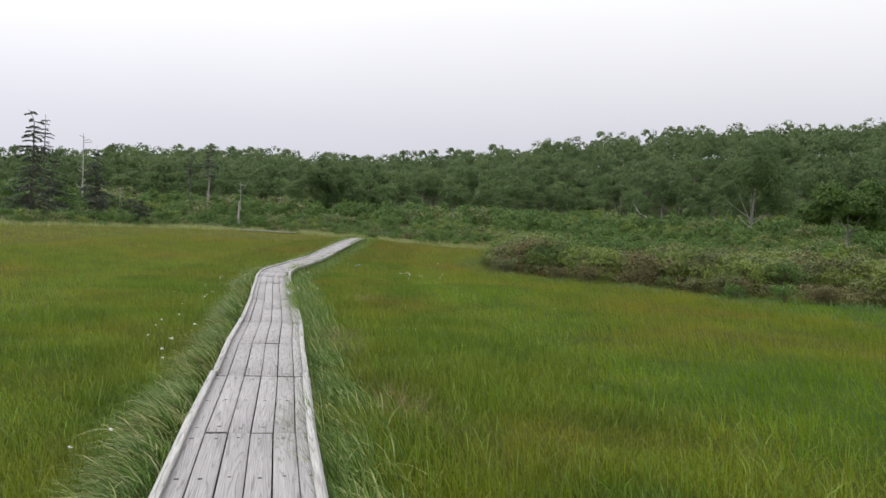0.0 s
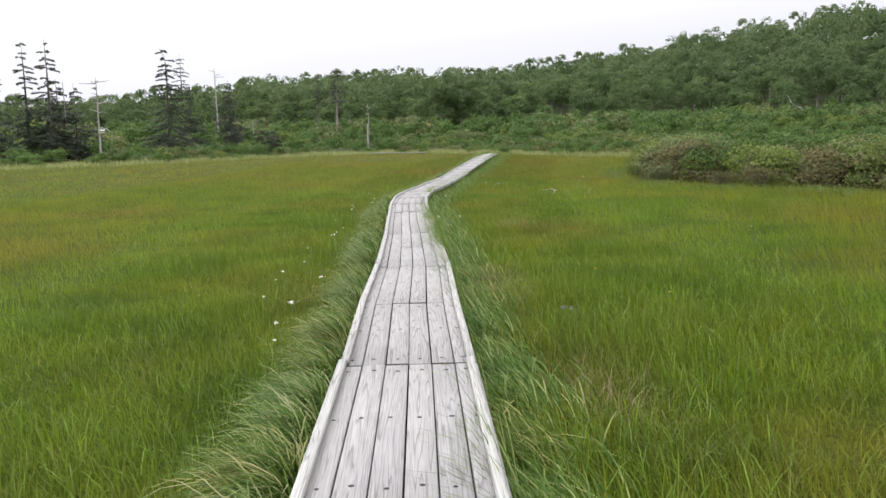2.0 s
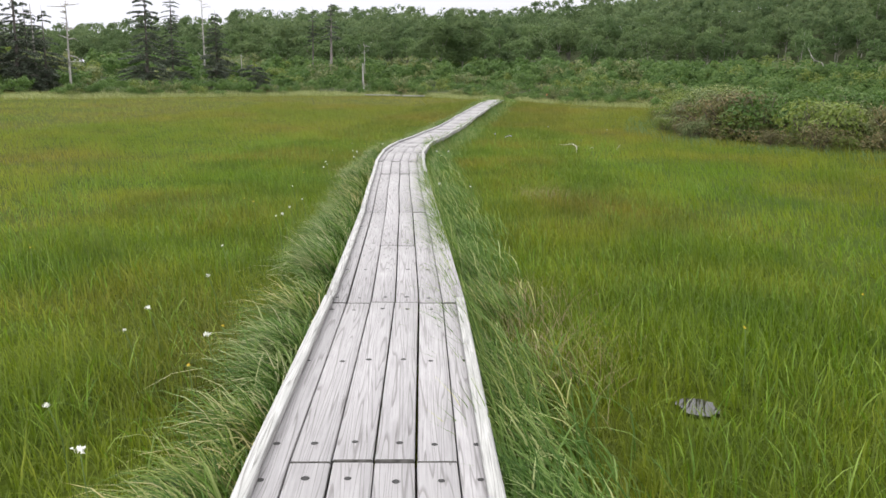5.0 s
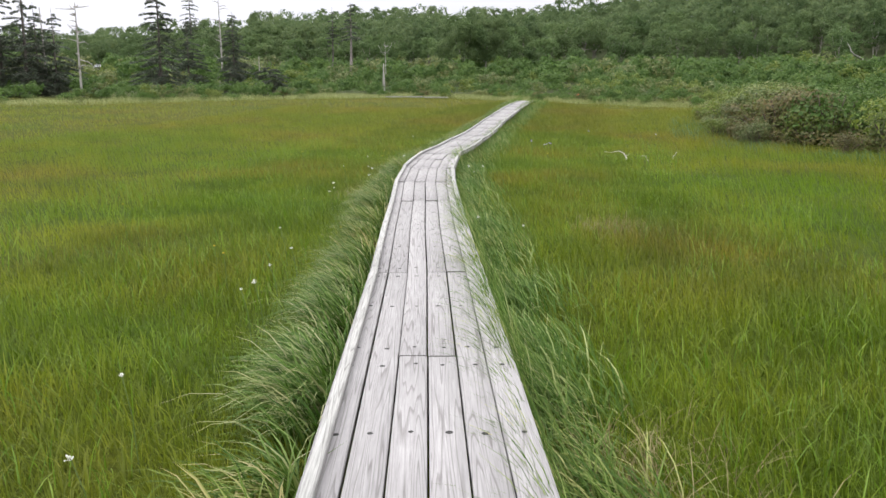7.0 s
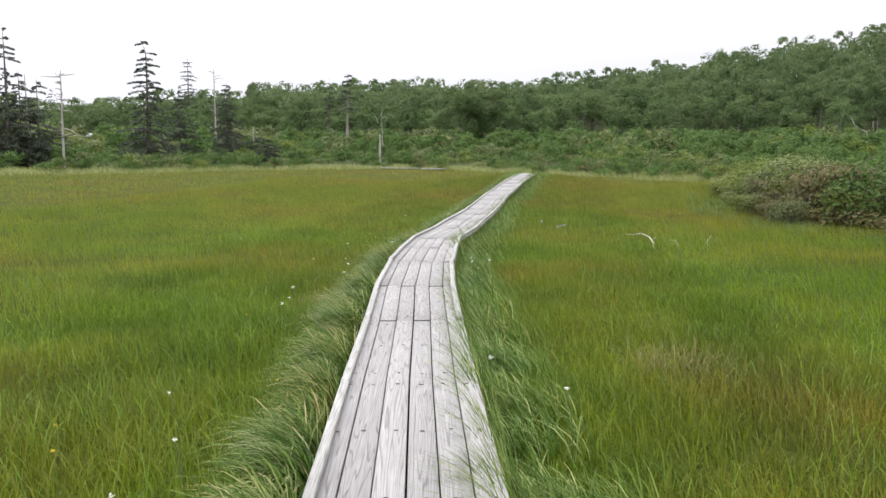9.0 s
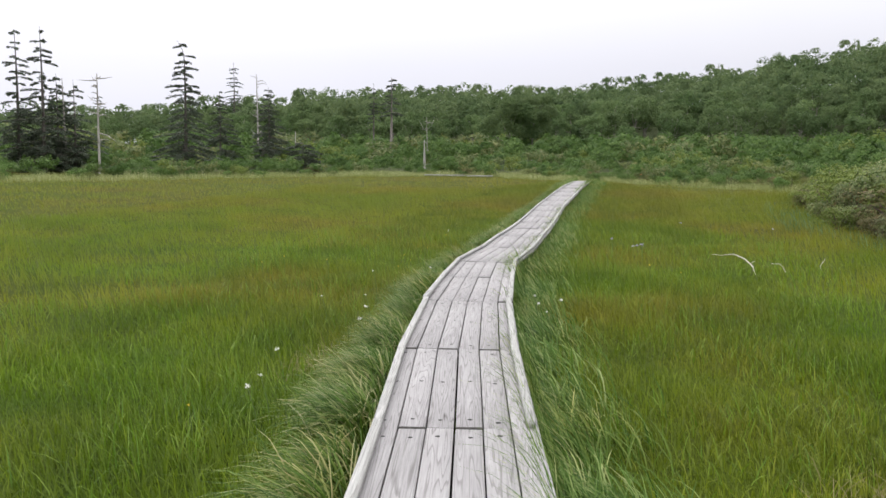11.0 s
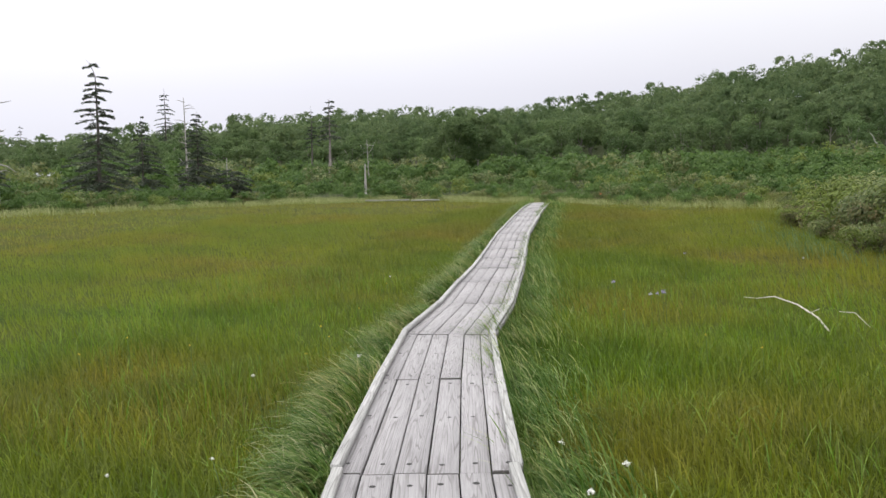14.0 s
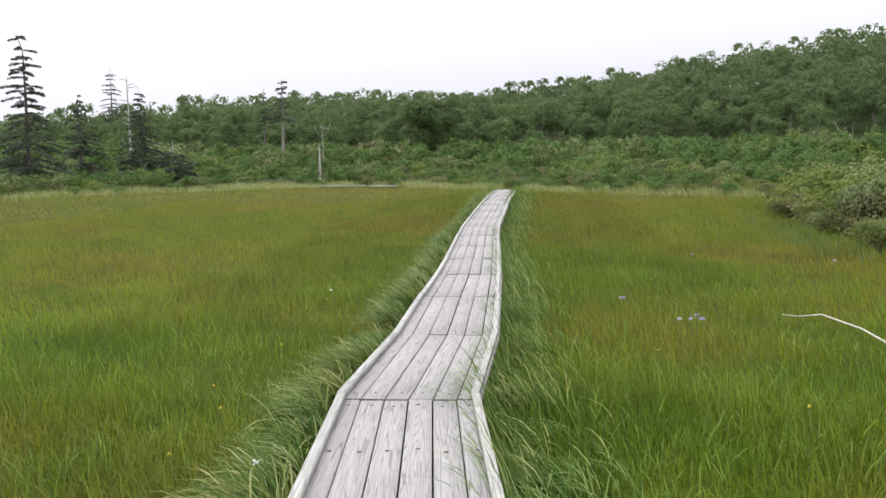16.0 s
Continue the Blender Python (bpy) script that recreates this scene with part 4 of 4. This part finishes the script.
    h = rng.uniform(0.44, 0.68, m) * (0.8 + 0.3 * rng.random(len(ys))[pick])
    me = blades("sedge_overhang", base, h, rng.uniform(0.005, 0.010, m), 3.1 + rng.normal(0, 0.5, m), rng.uniform(0.25, 0.8, m), M_FRINGE, 4, 1.4)
    tagged(new("sedge_overhang", me), "ragged green sedge hanging over the boardwalk's edge", "sedge", kind="stuff")

    ys = rng.uniform(42, 55, 46)
    m = len(ys) * 30
    y = np.repeat(ys, 30) + rng.normal(0, 0.12, m)
    x = walk_x(y) - HALF - 0.025 - np.abs(rng.normal(0, 0.06, m))
    me = blades("sedge_overhang", np.stack([x, y, ground(x, y)], 1), rng.uniform(0.4, 0.62, m), rng.uniform(0.006, 0.012, m), rng.normal(0.4, 0.8, m),
                rng.uniform(0.2, 0.7, m), M_FRINGE, 4, 1.4)
    tagged(new("sedge_overhang", me), "ragged green sedge closing in on the boardwalk's far end", "sedge", kind="stuff")

    # tufts that hang over the deck's edge
    for x, y in ((0.79, 11.04), (0.86, 10.21), (1.45, 5.41), (-1.22, 26.04), (0.04, 15.35), (0.46, 13.12), (-0.4, 18.71)):
        m = 90
        bx, by = x + rng.normal(0.12, 0.07, m), y + rng.normal(0, 0.13, m)
        bx = np.maximum(bx, walk_x(by) + HALF + 0.03)
        me = blades("sedge_tuft", np.stack([bx, by, ground(bx, by)], 1), rng.uniform(0.45, 0.7, m), rng.uniform(0.004, 0.008, m),
                    3.1 + rng.normal(0, 0.45, m), rng.uniform(0.5, 1.1, m), M_SEDGE, 4)
        tagged(new("sedge_tuft", me), "drooping sedge tuft hanging over the boardwalk", "sedge", "sedge tufts over the deck")

    # withered patches
    for x, y, wide in ((1.03, 11.67, 0.28), (1.14, 11.07, 0.25), (1.24, 18.47, 0.2), (0.97, 12.45, 0.25), (-2.17, 20.61, 0.2), (2, 7.62, 0.25)):
        m = 220
        bx, by = x + rng.normal(0, wide, m), y + rng.normal(0, wide * 1.3, m)
        ok = np.abs(off_walk(bx, by)) > HALF + 0.05
        bx, by = bx[ok], by[ok]
        m = len(bx)
        me = blades("withered_grass", np.stack([bx, by, ground(bx, by)], 1), rng.uniform(0.18, 0.34, m), rng.uniform(0.003, 0.006, m),
                    rng.uniform(0, 6.28, m), rng.uniform(0.4, 1.1, m), M_DRY, 3)
        tagged(new("withered_grass", me), "withered straw-coloured grass patch", "grass", "withered patches", "stuff")


build_grass()


# ---- flowers, sticks and small things ----
def flower(x, y, label, petal, tall, size, lean, seed, group, name):
    """A thin stem with a nodding tufted head."""
    rng = np.random.default_rng(seed)
    z = float(ground(x, y))
    t = thing(name, label, "flower", group, at=(x, y, z))
    a = rng.uniform(2.4, 3.9)
    tip = (math.cos(a) * lean, math.sin(a) * lean, tall)
    line = [(0, 0, 0, 0.003), (tip[0] * 0.3, tip[1] * 0.3, tall * 0.6, 0.0025), (*tip, 0.002)]
    part("flower_stem", tubes("flower_stem", [line], M_STEM, 4), t)
    n = 26
    c = np.array(tip) + rng.normal(0, 1, (n, 3)) * [size * 0.5, size * 0.35, size * 0.3]
    part("flower_head", kite_mesh("flower_head", kites(c, rng.normal(0, 1, (n, 3)), rng.uniform(0.5, 1, n) * size * 0.8), petal), t)


WHITE_AT = [(-1.06, 10.47), (-1.09, 10.81), (-0.53, 10.23), (-1.22, 12.28), (-1.47, 14.9), (-2.3, 19.87), (-2.69, 21.95), (-2.07, 21.31),
            (-2.11, 21.24), (-2.34, 22.24), (-2.7, 23.81), (-0.63, 21.76), (-0.56, 21.85), (-0.72, 22.54), (-0.44, 22.22), (-1.75, 15.99),
            (-1.51, 15.5), (-2.12, 18.98), (-2.1, 19.12), (0.37, 16.41), (-0.11, 17.39), (0.14, 4.81), (0.25, 5.13), (-0.29, 8.06),
            (4.96, 15.12), (-0.83, 9.4), (-0.46, 8.91), (-0.15, 7.5), (-1.1, 11.72), (-1.34, 14.21), (-1.31, 13.91), (-2.79, 29.49), (-2.19, 24.68)]
for k, (x, y) in enumerate(WHITE_AT):
    flower(x, y, "small nodding white flower tuft among grass", M_WHITE, 0.36 + 0.03 * (k % 4), 0.010 + 0.003 * (k % 3), 0.06, 100 + k, "white flowers of the bog", "white_flower")
for k, (x, y) in enumerate([(0.5, 28.3), (0.63, 28.3), (0.61, 27.95), (0.18, 29.5), (0.18, 29.3), (1.75, 33.0), (3.6, 32.6), (0.55, 28.1)]):
    flower(x, y, "pale violet iris among grass", M_PURPLE if k % 3 else M_LILAC, 0.36 + 0.03 * (k % 3), 0.021, 0.03, 200 + k, "irises of the bog", "iris")
small = np.random.default_rng(77)
for k in range(24):
    y = small.uniform(8, 30)
    x = float(walk_x(y)) - small.uniform(0.8, 3.5) if k % 4 else float(walk_x(y)) + small.uniform(0.8, 4)
    flower(x, y, "tiny yellow bog flower among grass", M_YELLOW, small.uniform(0.30, 0.40), 0.009, 0.02, 300 + k, "yellow flowers of the bog", "yellow_flower")


def branch(name, lines, label):
    base = lines[0][0]
    t = thing(name, label, "branch", at=base[:3])
    lines = [[(x - base[0], y - base[1], z - base[2], r) for x, y, z, r in line] for line in lines]
    part("wood", tubes("wood", lines, M_STICK, 6), t)


branch("fallen_branch", [[(2.00, 30.12, -0.29, 0.0049), (2.15, 30.05, -0.30, 0.0067), (2.33, 29.87, -0.25, 0.0086), (2.39, 29.09, -0.25, 0.0104), (2.38, 28.34, -0.29, 0.0116), (2.32, 27.73, -0.38, 0.0098)],
                         [(2.38, 28.59, -0.27, 0.0061), (2.45, 28.49, -0.21, 0.0037)]], "bleached crooked dead branch lying on the grass")
branch("fallen_twig", [[(2.73, 28.66, -0.27, 0.0037), (2.83, 28.45, -0.25, 0.0049), (2.84, 28.05, -0.35, 0.0043)]], "thin bleached twig lying on the grass")
branch("standing_twig", [[(3.49, 28.52, -0.38, 0.0061), (3.45, 28.51, -0.27, 0.0055), (3.57, 28.68, -0.17, 0.0037)]], "short bleached twig sticking up out of the grass")


def build_puddle():
    bm = bmesh.new()
    rng = np.random.default_rng(8)
    ring = [bm.verts.new((math.cos(a) * 0.11 * rng.uniform(0.75, 1.1), math.sin(a) * 0.14 * rng.uniform(0.75, 1.1), 0)) for a in np.linspace(0, 6.28, 23)[:-1]]
    bm.faces.new(ring)
    ob = new("puddle", mesh_of_bm("puddle", bm, M_WATER))
    ob.location = (1.91, 10.62, float(ground(1.91, 10.62)) + 0.02)
    tagged(ob, "small dark bog pool reflecting the pale sky", "puddle", kind="structure")


build_puddle()


def build_stump():
    rng = np.random.default_rng(4)
    x, y = -31.2, 85.0
    t = thing("tree_stump", "pale broken tree stump between the firs", "stump", at=(x, y, float(ground(x, y))))
    line = [(0, 0, -0.2, 0.36), (0, 0, 0.4, 0.3), (0.03, 0, 0.8, 0.27), (0.05, 0, 1.1, 0.26)]
    part("trunk", tubes("trunk", [line], M_DEAD, 9), t)


build_stump()


def build_old_walk():
    """Pale planks lying at the far edge of the bog."""
    for k, (az, r, length) in enumerate(((-10.6, 50.0, 2.6), (-8.0, 49.0, 1.6))):
        x, y = polar(az, r)
        me, mid, turn = slab("plank", [[(-0.2, -length / 2, 0), (0.2, -length / 2, 0)], [(-0.2, length / 2, 0), (0.2, length / 2, 0)]], 0.0, 0.07, M_RAIL)
        ob = new("old_plank", me)
        ob.location = (x, y, float(ground(x, y)) + 0.10)
        ob.rotation_euler = (0, 0, 1.5 + 0.1 * k)
        tagged(ob, "bleached old plank lying at the bog's far edge", "plank", "old planks")


build_old_walk()
x_, y_ = 2.3, 57.0
flower(x_, y_, "orange lily in bloom at the bog's edge", M_ORANGE, 0.55, 0.04, 0.03, 500, "", "orange_lily")
